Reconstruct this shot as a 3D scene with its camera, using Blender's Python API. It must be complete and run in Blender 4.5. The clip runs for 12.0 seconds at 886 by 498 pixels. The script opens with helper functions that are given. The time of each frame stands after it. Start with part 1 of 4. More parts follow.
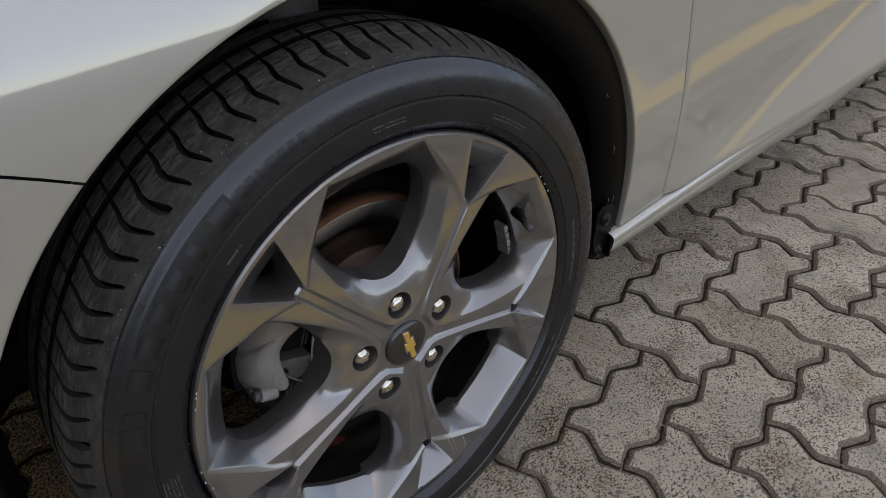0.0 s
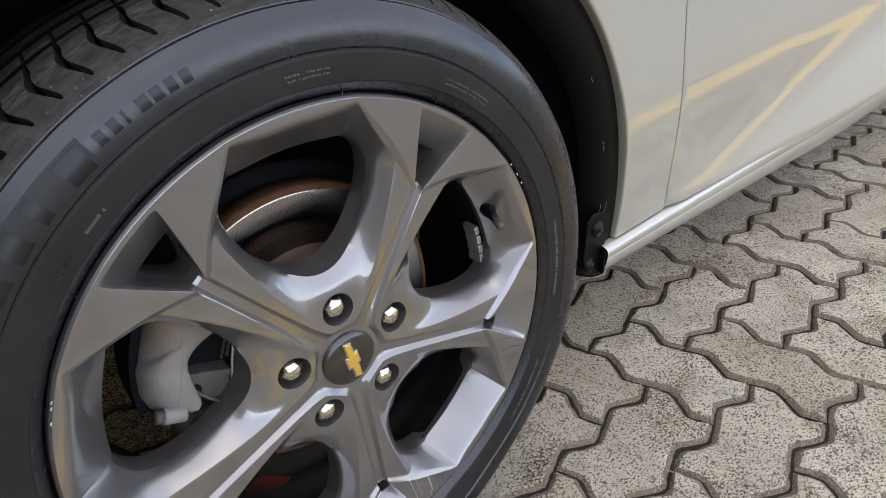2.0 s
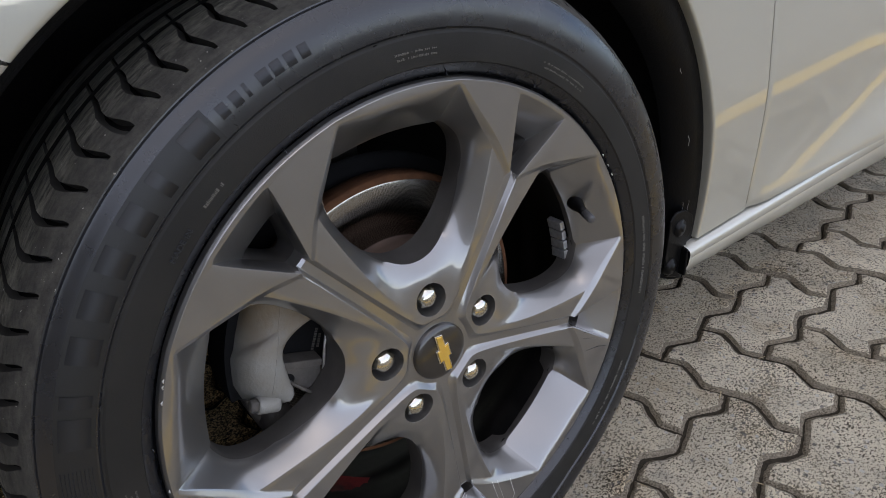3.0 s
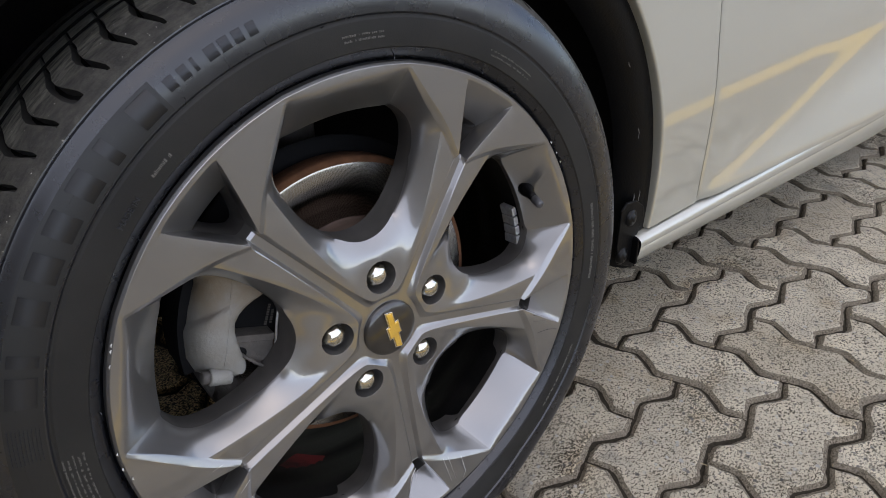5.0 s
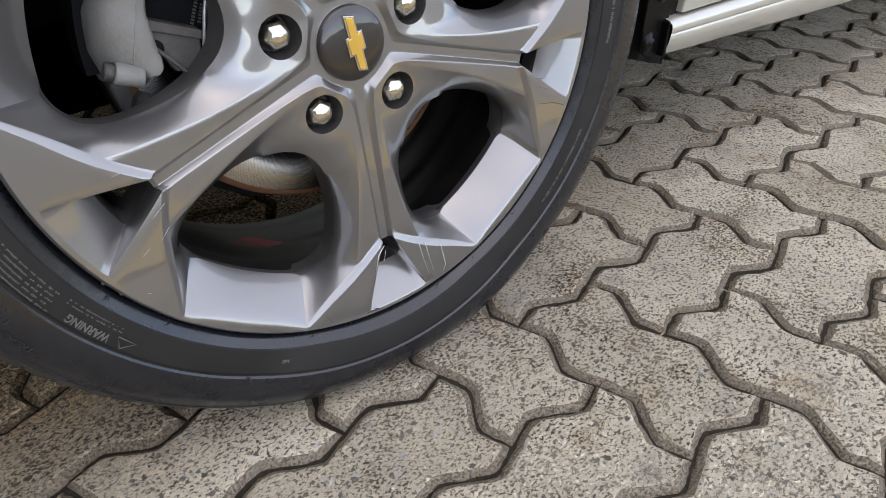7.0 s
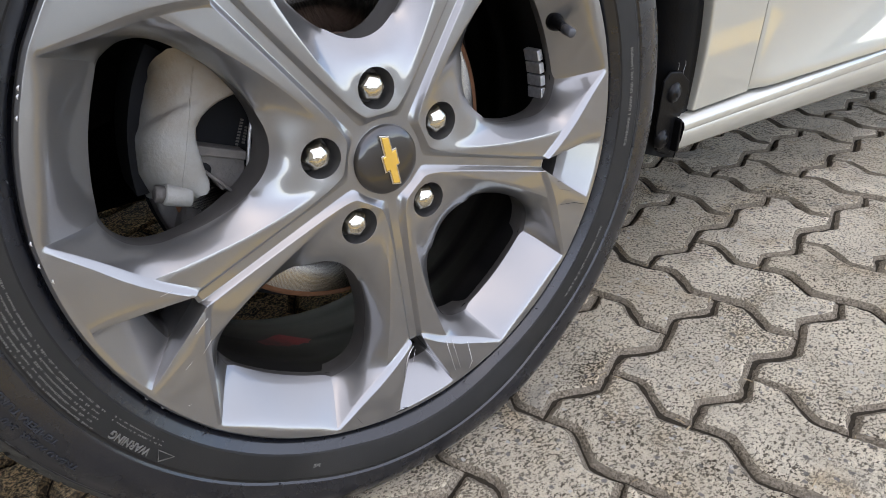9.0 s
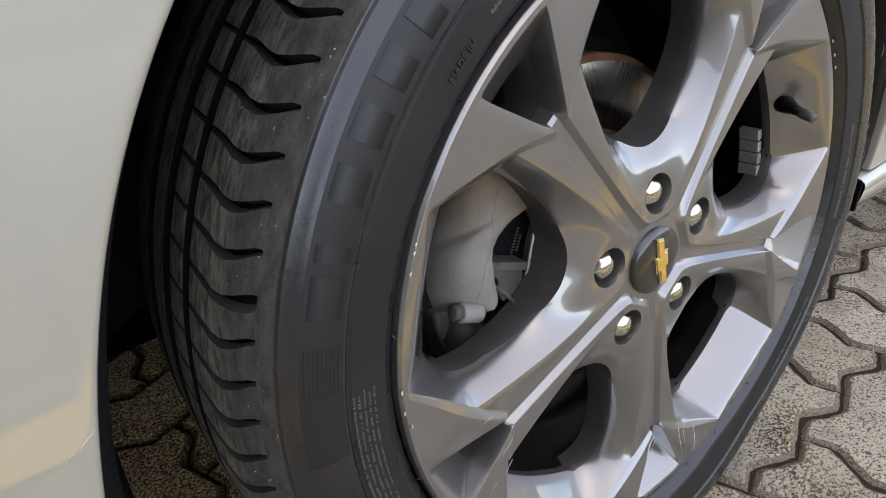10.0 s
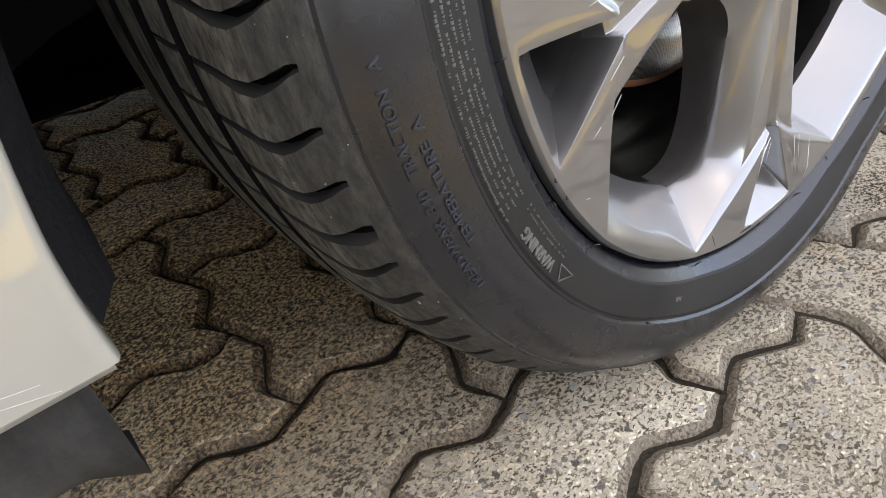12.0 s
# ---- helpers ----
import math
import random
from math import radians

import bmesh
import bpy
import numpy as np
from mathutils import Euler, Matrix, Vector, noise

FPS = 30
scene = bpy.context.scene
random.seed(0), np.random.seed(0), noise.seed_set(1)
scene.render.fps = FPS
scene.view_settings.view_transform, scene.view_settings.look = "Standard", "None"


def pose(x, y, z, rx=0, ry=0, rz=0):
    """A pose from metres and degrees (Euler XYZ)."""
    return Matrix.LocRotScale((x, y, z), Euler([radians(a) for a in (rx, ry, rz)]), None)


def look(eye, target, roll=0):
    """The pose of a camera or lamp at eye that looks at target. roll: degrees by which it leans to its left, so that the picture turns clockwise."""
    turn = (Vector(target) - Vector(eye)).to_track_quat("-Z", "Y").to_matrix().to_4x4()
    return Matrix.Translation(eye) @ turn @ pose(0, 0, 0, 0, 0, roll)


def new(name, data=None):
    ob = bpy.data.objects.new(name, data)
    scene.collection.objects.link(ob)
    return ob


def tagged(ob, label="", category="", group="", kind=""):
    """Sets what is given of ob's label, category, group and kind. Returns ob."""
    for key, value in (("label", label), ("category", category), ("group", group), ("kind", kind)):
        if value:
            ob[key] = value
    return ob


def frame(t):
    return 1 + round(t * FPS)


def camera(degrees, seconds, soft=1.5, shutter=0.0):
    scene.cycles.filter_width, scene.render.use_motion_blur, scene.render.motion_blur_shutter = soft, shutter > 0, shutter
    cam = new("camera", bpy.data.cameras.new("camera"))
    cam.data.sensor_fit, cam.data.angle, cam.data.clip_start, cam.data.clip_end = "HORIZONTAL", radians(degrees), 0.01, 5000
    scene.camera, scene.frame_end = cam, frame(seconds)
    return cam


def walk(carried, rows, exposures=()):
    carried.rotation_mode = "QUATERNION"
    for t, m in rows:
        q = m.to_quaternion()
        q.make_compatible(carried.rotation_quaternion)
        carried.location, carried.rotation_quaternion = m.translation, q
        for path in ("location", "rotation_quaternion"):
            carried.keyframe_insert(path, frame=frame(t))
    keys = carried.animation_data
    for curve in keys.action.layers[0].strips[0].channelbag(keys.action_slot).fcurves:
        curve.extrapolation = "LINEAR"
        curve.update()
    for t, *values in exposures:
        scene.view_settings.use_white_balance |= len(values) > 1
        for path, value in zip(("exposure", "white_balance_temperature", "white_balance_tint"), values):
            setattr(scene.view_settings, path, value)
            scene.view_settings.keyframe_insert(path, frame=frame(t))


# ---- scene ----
# ---- camera ----
cam = camera(70.2, 12.0, 0.75)
PATH = [
    (0, (-0.237, -0.39, 0.778), (0.702, 0.869, -0.461), -3.8),
    (0.2, (-0.230, -0.372, 0.700), (0.493, 0.645, -0.301), -3.8),
    (0.5, (-0.219, -0.363, 0.618), (0.646, 0.955, -0.612), -4.5),
    (0.7, (-0.220, -0.367, 0.575), (0.476, 0.697, -0.396), -4.1),
    (1, (-0.207, -0.384, 0.554), (0.657, 0.927, -0.685), -4.1),
    (1.3, (-0.199, -0.396, 0.561), (0.524, 0.662, -0.398), -3.4),
    (1.5, (-0.187, -0.402, 0.598), (0.734, 0.919, -0.589), -3.8),
    (1.8, (-0.173, -0.397, 0.638), (0.610, 0.685, -0.243), -3.6),
    (2, (-0.164, -0.385, 0.671), (0.799, 0.985, -0.423), -4.5),
    (2.3, (-0.178, -0.366, 0.693), (0.589, 0.762, -0.143), -4.8),
    (2.5, (-0.187, -0.357, 0.698), (0.741, 1.08, -0.339), -5.6),
    (2.7, (-0.201, -0.357, 0.678), (0.528, 0.814, -0.133), -5.9),
    (3, (-0.207, -0.359, 0.646), (0.69, 1.105, -0.38), -6.3),
    (5, (-0.202, -0.394, 0.639), (0.749, 1.033, -0.39), -4.4),
    (5.2, (-0.196, -0.401, 0.620), (0.563, 0.739, -0.209), -4.1),
    (5.5, (-0.178, -0.407, 0.586), (0.775, 1.005, -0.461), -3.8),
    (5.7, (-0.165, -0.406, 0.561), (0.597, 0.719, -0.284), -3.5),
    (6, (-0.152, -0.41, 0.536), (0.783, 0.996, -0.536), -3.5),
    (6.2, (-0.161, -0.413, 0.506), (0.585, 0.720, -0.342), -3.3),
    (6.5, (-0.181, -0.417, 0.46), (0.715, 0.977, -0.659), -3.1),
    (6.7, (-0.183, -0.411, 0.444), (0.493, 0.669, -0.524), -3.0),
    (8.3, (-0.193, -0.388, 0.453), (0.492, 0.769, -0.415), -2.8),
    (8.5, (-0.196, -0.388, 0.457), (0.682, 1.054, -0.615), -2.6),
    (8.8, (-0.191, -0.387, 0.467), (0.506, 0.778, -0.380), -3.4),
    (9, (-0.193, -0.384, 0.48), (0.7, 1.072, -0.561), -3.5),
    (9.2, (-0.195, -0.373, 0.507), (0.537, 0.786, -0.318), -3.5),
    (9.5, (-0.231, -0.342, 0.545), (0.682, 1.123, -0.465), -4.6),
    (9.7, (-0.278, -0.303, 0.548), (0.466, 0.868, -0.250), -4.5),
    (10, (-0.33, -0.244, 0.548), (0.575, 1.226, -0.463), -5.6),
    (10.2, (-0.348, -0.214, 0.534), (0.366, 0.953, -0.296), -6.4),
    (10.5, (-0.367, -0.186, 0.498), (0.526, 1.273, -0.537), -7.0),
    (11, (-0.39, -0.165, 0.425), (0.465, 1.285, -0.655), -7.7),
    (11.5, (-0.393, -0.163, 0.367), (0.442, 1.222, -0.81), -8.0),
    (12, (-0.366, -0.186, 0.341), (0.498, 1.151, -0.869), -7.9),
]
EXPOSURE = [(0.0, 0.95, 8250), (0.5, 1.95, 8300), (1.0, 2.2, 8450), (1.5, 2.2, 8400), (2.0, 1.9, 8200), (2.5, 1.4, 8050), (3.0, 1.45, 8150), (5.0, 1.65, 8250), (5.5, 2.05, 8400), (6.0, 2.05, 8450), (6.5, 1.95, 8350), (8.5, 2.15, 8100), (9.5, 2.15, 8200), (10.5, 1.85, 8500), (11.0, 2.0, 8800), (11.5, 2.1, 9080), (12.0, 2.48, 8550)]
walk(cam, [(t, look(eye, target, roll)) for t, eye, target, roll in PATH], [(t, stops - 0.17, kelvin - 640, 14) for t, stops, kelvin in EXPOSURE])

# ---- light ----
world = bpy.data.worlds.new("sky")
scene.world = world
world.use_nodes = True
wn = world.node_tree.nodes
sky = wn.new("ShaderNodeTexSky")
sky.sky_type = "NISHITA"
sky.sun_disc = False
sky.sun_elevation, sky.sun_rotation = radians(64), radians(195)
sky.air_density, sky.dust_density, sky.ozone_density = 0.5, 0.25, 0.8
wn["Background"].inputs[1].default_value = 0.16
world.node_tree.links.new(sky.outputs[0], wn["Background"].inputs[0])
sun = new("sun", bpy.data.lights.new("sun", "SUN"))
sun.data.energy, sun.data.angle, sun.data.color = 1.05, radians(150), (0.94, 0.97, 0.99)
sun.matrix_world = look((0, 0, 0), (0.10, 0.50, -0.86))


# ---- materials ----
def material(name, color, rough=0.5, metal=0.0, coat=0.0, coat_rough=0.03, spec=0.5):
    m = bpy.data.materials.new(name)
    m.use_nodes = True
    b = m.node_tree.nodes["Principled BSDF"]
    b.inputs["Base Color"].default_value = (*color, 1)
    b.inputs["Roughness"].default_value = rough
    b.inputs["Metallic"].default_value = metal
    b.inputs["Coat Weight"].default_value = coat
    b.inputs["Coat Roughness"].default_value = coat_rough
    b.inputs["Specular IOR Level"].default_value = spec
    return m


def nodes(m):
    return m.node_tree.nodes, m.node_tree.links, m.node_tree.nodes["Principled BSDF"]


def coords(m, scale=(1, 1, 1)):
    n, l, _ = nodes(m)
    c, mp = n.new("ShaderNodeTexCoord"), n.new("ShaderNodeMapping")
    mp.inputs["Scale"].default_value = scale
    l.new(c.outputs["Object"], mp.inputs["Vector"])
    return mp.outputs[0]


def noise_tex(m, scale, detail=4, vec=None, rough=0.55):
    n, l, _ = nodes(m)
    t = n.new("ShaderNodeTexNoise")
    t.inputs["Scale"].default_value, t.inputs["Detail"].default_value, t.inputs["Roughness"].default_value = scale, detail, rough
    l.new(vec if vec is not None else coords(m), t.inputs["Vector"])
    return t.outputs["Fac"]


def ramp(m, fac, stops):
    n, l, _ = nodes(m)
    r = n.new("ShaderNodeValToRGB")
    e = r.color_ramp.elements
    while len(e) < len(stops):
        e.new(0.5)
    for k, (p, c) in zip(e, stops):
        k.position, k.color = p, (*c, 1) if len(c) == 3 else c
    l.new(fac, r.inputs[0])
    return r.outputs[0]


def mix(m, fac, a, b, kind="MIX"):
    n, l, _ = nodes(m)
    x = n.new("ShaderNodeMix")
    x.data_type, x.blend_type = "RGBA", kind
    for s, v in ((0, fac), (6, a), (7, b)):
        if isinstance(v, (int, float)):
            x.inputs[s].default_value = v
        elif isinstance(v, tuple):
            x.inputs[s].default_value = (*v, 1)
        else:
            l.new(v, x.inputs[s])
    return x.outputs[2]


def grey(v):
    return (v, v, v)


def bump(m, height, strength, distance, chain=None):
    n, l, b = nodes(m)
    x = n.new("ShaderNodeBump")
    x.inputs["Strength"].default_value, x.inputs["Distance"].default_value = strength, distance
    l.new(height, x.inputs["Height"])
    if chain is not None:
        l.new(chain, x.inputs["Normal"])
    l.new(x.outputs[0], b.inputs["Normal"])
    return x.outputs[0]


def plug(m, socket, out):
    n, l, b = nodes(m)
    l.new(out, b.inputs[socket])


# pearl-silver car paint with fine flake and a clear coat
PAINT = material("silver_paint", (0.60, 0.59, 0.55), 0.40, 0.35, 1.0, 0.045)
nodes(PAINT)[2].inputs["Coat IOR"].default_value = 2.0
plug(PAINT, "Base Color", mix(PAINT, noise_tex(PAINT, 3, 4), (0.380, 0.370, 0.318), (0.397, 0.386, 0.332)))

# gunmetal wheel lacquer
ALLOY = material("gunmetal_lacquer", (0.21, 0.204, 0.196), 0.30, 0.76, 1.0, 0.03)
nodes(ALLOY)[2].inputs["Coat IOR"].default_value = 1.7
plug(ALLOY, "Base Color", mix(ALLOY, ramp(ALLOY, noise_tex(ALLOY, 3000, 2), [(0.3, grey(0.0)), (0.7, grey(1.0))]), (0.182, 0.177, 0.172), (0.230, 0.223, 0.216)))

SCUFF = material("bare_scuffed_metal", (0.55, 0.54, 0.52), 0.5, 0.5)
DARK_SCUFF = material("dirt_filled_scratch", (0.03, 0.03, 0.03), 0.8)

# tyre rubber: dusty black with faint blue bloom
RUBBER = material("tyre_rubber", (0.012, 0.012, 0.0125), 0.3, spec=0.65)
plug(RUBBER, "Base Color", mix(RUBBER, ramp(RUBBER, noise_tex(RUBBER, 11, 6), [(0.35, grey(0.0)), (0.75, grey(1.0))]), (0.0068, 0.0073, 0.0094), (0.0108, 0.0116, 0.0145)))
plug(RUBBER, "Roughness", ramp(RUBBER, noise_tex(RUBBER, 40, 6), [(0.3, grey(0.22)), (0.75, grey(0.34))]))
bump(RUBBER, noise_tex(RUBBER, 900, 3), 0.08, 0.0006)

BEAD = material("bead_band_rubber", (0.008, 0.0072, 0.006), 0.6, spec=0.3)
plug(BEAD, "Base Color", mix(BEAD, ramp(BEAD, noise_tex(BEAD, 15, 6), [(0.35, grey(0.0)), (0.75, grey(1.0))]), (0.0085, 0.0080, 0.0072), (0.0175, 0.0160, 0.0138)))
bump(BEAD, noise_tex(BEAD, 900, 3), 0.25, 0.0006)

# worn, dusty tread
TREAD = material("tread_rubber", (0.04, 0.038, 0.035), 0.8, spec=0.3)
tn, tl, _ = nodes(TREAD)
tsep, turn_at, tway = tn.new("ShaderNodeSeparateXYZ"), tn.new("ShaderNodeMath"), tn.new("ShaderNodeCombineXYZ")
tl.new(coords(TREAD), tsep.inputs[0])
turn_at.operation = "ARCTAN2"
tl.new(tsep.outputs[2], turn_at.inputs[0]), tl.new(tsep.outputs[0], turn_at.inputs[1])
tl.new(turn_at.outputs[0], tway.inputs[0]), tl.new(tsep.outputs[1], tway.inputs[1])
tmap = tn.new("ShaderNodeMapping")
tmap.inputs["Scale"].default_value = (0.30, 3.2, 1.0)
tl.new(tway.outputs[0], tmap.inputs["Vector"])
# scuffed along its way, where it rolls on the ground
tv = ramp(TREAD, noise_tex(TREAD, 75, 7, tmap.outputs[0], 0.68), [(0.38, grey(0.0)), (0.64, grey(1.0))])
tv = mix(TREAD, 1.0, tv, ramp(TREAD, tsep.outputs[1], [(0.014, grey(0.22)), (0.026, grey(1.0))]), "MULTIPLY")
tc = mix(TREAD, tv, (0.0235, 0.022, 0.0195), (0.160, 0.150, 0.121))
tw = ramp(TREAD, noise_tex(TREAD, 380, 2, None, 0.5), [(0.735, grey(0.0)), (0.755, grey(1.0))])
plug(TREAD, "Base Color", mix(TREAD, tw, tc, (0.30, 0.28, 0.25)))
bump(TREAD, noise_tex(TREAD, 260, 6), 0.5, 0.0015)

BAR = material("raised_mark_rubber", (0.0098, 0.0102, 0.0115), 0.45, spec=0.45)
# dust-free rubber of the cuts, blackened to paint in their shade
GROOVE_SHADE = material("groove_rubber_shade", (0.004, 0.0039, 0.0037), 0.85, spec=0.06)
SLIT = material("clean_cut_rubber", (0.017, 0.0160, 0.0145), 0.6, spec=0.3)
PRINT = material("dusty_fine_print", (0.105, 0.099, 0.088), 0.7, spec=0.3)
LETTER = material("sidewall_lettering", (0.017, 0.0185, 0.0225), 0.5, spec=0.4)
bump(LETTER, noise_tex(LETTER, 500, 3), 0.2, 0.0005)
SATIN = material("ribbed_sidewall_panel", (0.0062, 0.0061, 0.0060), 0.5, spec=0.45)
CHROME = material("chrome_nut", (0.60, 0.57, 0.50), 0.2, 1.0)
plug(CHROME, "Roughness", ramp(CHROME, noise_tex(CHROME, 120, 5), [(0.4, grey(0.15)), (0.8, grey(0.30))]))
CAP = material("cap_dark_gloss", (0.018, 0.015, 0.013), 0.3, 0.1, 0.7, 0.02)
GOLD = material("gold_emblem", (0.80, 0.50, 0.09), 0.22, 0.6, 1.0, 0.02)
BLACK = material("black_plastic", (0.003, 0.003, 0.0033), 0.4, spec=0.12)
plug(BLACK, "Roughness", ramp(BLACK, noise_tex(BLACK, 60, 6), [(0.3, grey(0.28)), (0.8, grey(0.5))]))
bump(BLACK, noise_tex(BLACK, 400, 4), 0.3, 0.001)
LINER = material("liner_felt", (0.012, 0.012, 0.013), 0.9, spec=0.06)
lm = ramp(LINER, noise_tex(LINER, 140, 8, None, 0.7), [(0.62, grey(0.0)), (0.8, grey(1.0))])
plug(LINER, "Base Color", mix(LINER, lm, (0.011, 0.011, 0.0116), (0.024, 0.023, 0.021)))
bump(LINER, noise_tex(LINER, 200, 5), 0.6, 0.003)
UNDER = material("underbody", (0.010, 0.010, 0.010), 0.9, spec=0.1)
bump(UNDER, noise_tex(UNDER, 25, 5), 0.5, 0.01)
# black for pad and hidden parts; on the caliper bracket it paints shade
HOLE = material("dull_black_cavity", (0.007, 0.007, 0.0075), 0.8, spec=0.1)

# brake parts
DISC = material("machined_disc", (0.42, 0.39, 0.35), 0.22, 1.0)
rings = nodes(DISC)[0].new("ShaderNodeTexWave")
rings.wave_type, rings.rings_direction = "RINGS", "Y"
rings.inputs["Scale"].default_value, rings.inputs["Distortion"].default_value, rings.inputs["Detail"].default_value = 420, 2.5, 4
nodes(DISC)[1].new(coords(DISC), rings.inputs["Vector"])
turned = nodes(DISC)[0].new("ShaderNodeTangent")
turned.direction_type, turned.axis = "RADIAL", "Y"
plug(DISC, "Tangent", turned.outputs[0])
nodes(DISC)[2].inputs["Anisotropic"].default_value = 0.8
plug(DISC, "Roughness", ramp(DISC, rings.outputs["Fac"], [(0.2, grey(0.25)), (0.8, grey(0.28))]))
plug(DISC, "Base Color", mix(DISC, ramp(DISC, rings.outputs["Fac"], [(0.2, grey(0.0)), (0.9, grey(1.0))]), (0.325, 0.303, 0.275), (0.35, 0.326, 0.296)))
RUST = material("rust", (0.20, 0.075, 0.03), 0.85, spec=0.2)
plug(RUST, "Base Color", mix(RUST, noise_tex(RUST, 90, 7), (0.055, 0.026, 0.014), (0.16, 0.068, 0.032)))
bump(RUST, noise_tex(RUST, 240, 6), 0.6, 0.002)
HAT = material("oxidised_hub", (0.10, 0.07, 0.055), 0.75, 0.3)
plug(HAT, "Base Color", mix(HAT, noise_tex(HAT, 60, 7), (0.06, 0.045, 0.04), (0.16, 0.10, 0.07)))
CAST = material("cast_caliper", (0.52, 0.48, 0.40), 0.62, 0.1)
cn = ramp(CAST, noise_tex(CAST, 26, 7, None, 0.65), [(0.46, grey(0.0)), (0.80, grey(0.7))])
cpos = nodes(CAST)[0].new("ShaderNodeSeparateXYZ")
nodes(CAST)[1].new(coords(CAST), cpos.inputs[0])
heat = ramp(CAST, cpos.outputs[2], [(0.038, grey(0.0)), (0.076, grey(0.75))])
cb = mix(CAST, cn, (0.21, 0.206, 0.190), (0.14, 0.11, 0.075))
plug(CAST, "Base Color", mix(CAST, mix(CAST, 1.0, heat, ramp(CAST, noise_tex(CAST, 40, 5), [(0.3, grey(0.35)), (0.6, grey(1.0))]), "MULTIPLY"), cb, (0.165, 0.112, 0.058)))
bump(CAST, noise_tex(CAST, 300, 6), 0.5, 0.0012)
IRON = material("knuckle_iron", (0.10, 0.095, 0.09), 0.75, 0.4)
plug(IRON, "Base Color", mix(IRON, noise_tex(IRON, 70, 7), (0.04, 0.038, 0.036), (0.14, 0.126, 0.112)))
bump(IRON, noise_tex(IRON, 200, 6), 0.6, 0.002)
LEAD = material("zinc_weight", (0.42, 0.42, 0.42), 0.45, 0.8)
plug(LEAD, "Base Color", mix(LEAD, noise_tex(LEAD, 250, 6), (0.25, 0.25, 0.25), (0.6, 0.6, 0.6)))
YELLOW = material("yellow_road_paint", (0.75, 0.48, 0.06), 0.6)
plug(YELLOW, "Base Color", mix(YELLOW, ramp(YELLOW, noise_tex(YELLOW, 30, 8, None, 0.7), [(0.45, grey(0.0)), (0.75, grey(1.0))]), (0.88, 0.54, 0.05), (0.68, 0.45, 0.10)))
bump(YELLOW, noise_tex(YELLOW, 150, 5), 0.5, 0.002)


def soiled_shaded(m, vec, base):
    """Brown dirt and painted under-car shade on the paving round the wheel, ragged-edged."""
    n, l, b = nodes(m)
    from_mid = n.new("ShaderNodeVectorMath")
    from_mid.operation = "DISTANCE"
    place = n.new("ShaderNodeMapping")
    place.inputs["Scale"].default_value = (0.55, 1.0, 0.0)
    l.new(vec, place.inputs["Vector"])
    l.new(place.outputs[0], from_mid.inputs[0])
    from_mid.inputs[1].default_value = (-0.14, 0.50, 0.0)
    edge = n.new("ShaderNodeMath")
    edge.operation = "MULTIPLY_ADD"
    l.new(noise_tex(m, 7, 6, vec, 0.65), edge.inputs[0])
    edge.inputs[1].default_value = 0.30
    l.new(from_mid.outputs["Value"], edge.inputs[2])
    dirt_and_shade = ramp(m, edge.outputs[0], [(0.42, grey(1.0)), (0.70, grey(0.0))])
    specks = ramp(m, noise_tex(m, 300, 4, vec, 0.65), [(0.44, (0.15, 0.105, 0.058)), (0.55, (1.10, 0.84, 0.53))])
    return mix(m, dirt_and_shade, base, mix(m, 1.0, base, specks, "MULTIPLY"))


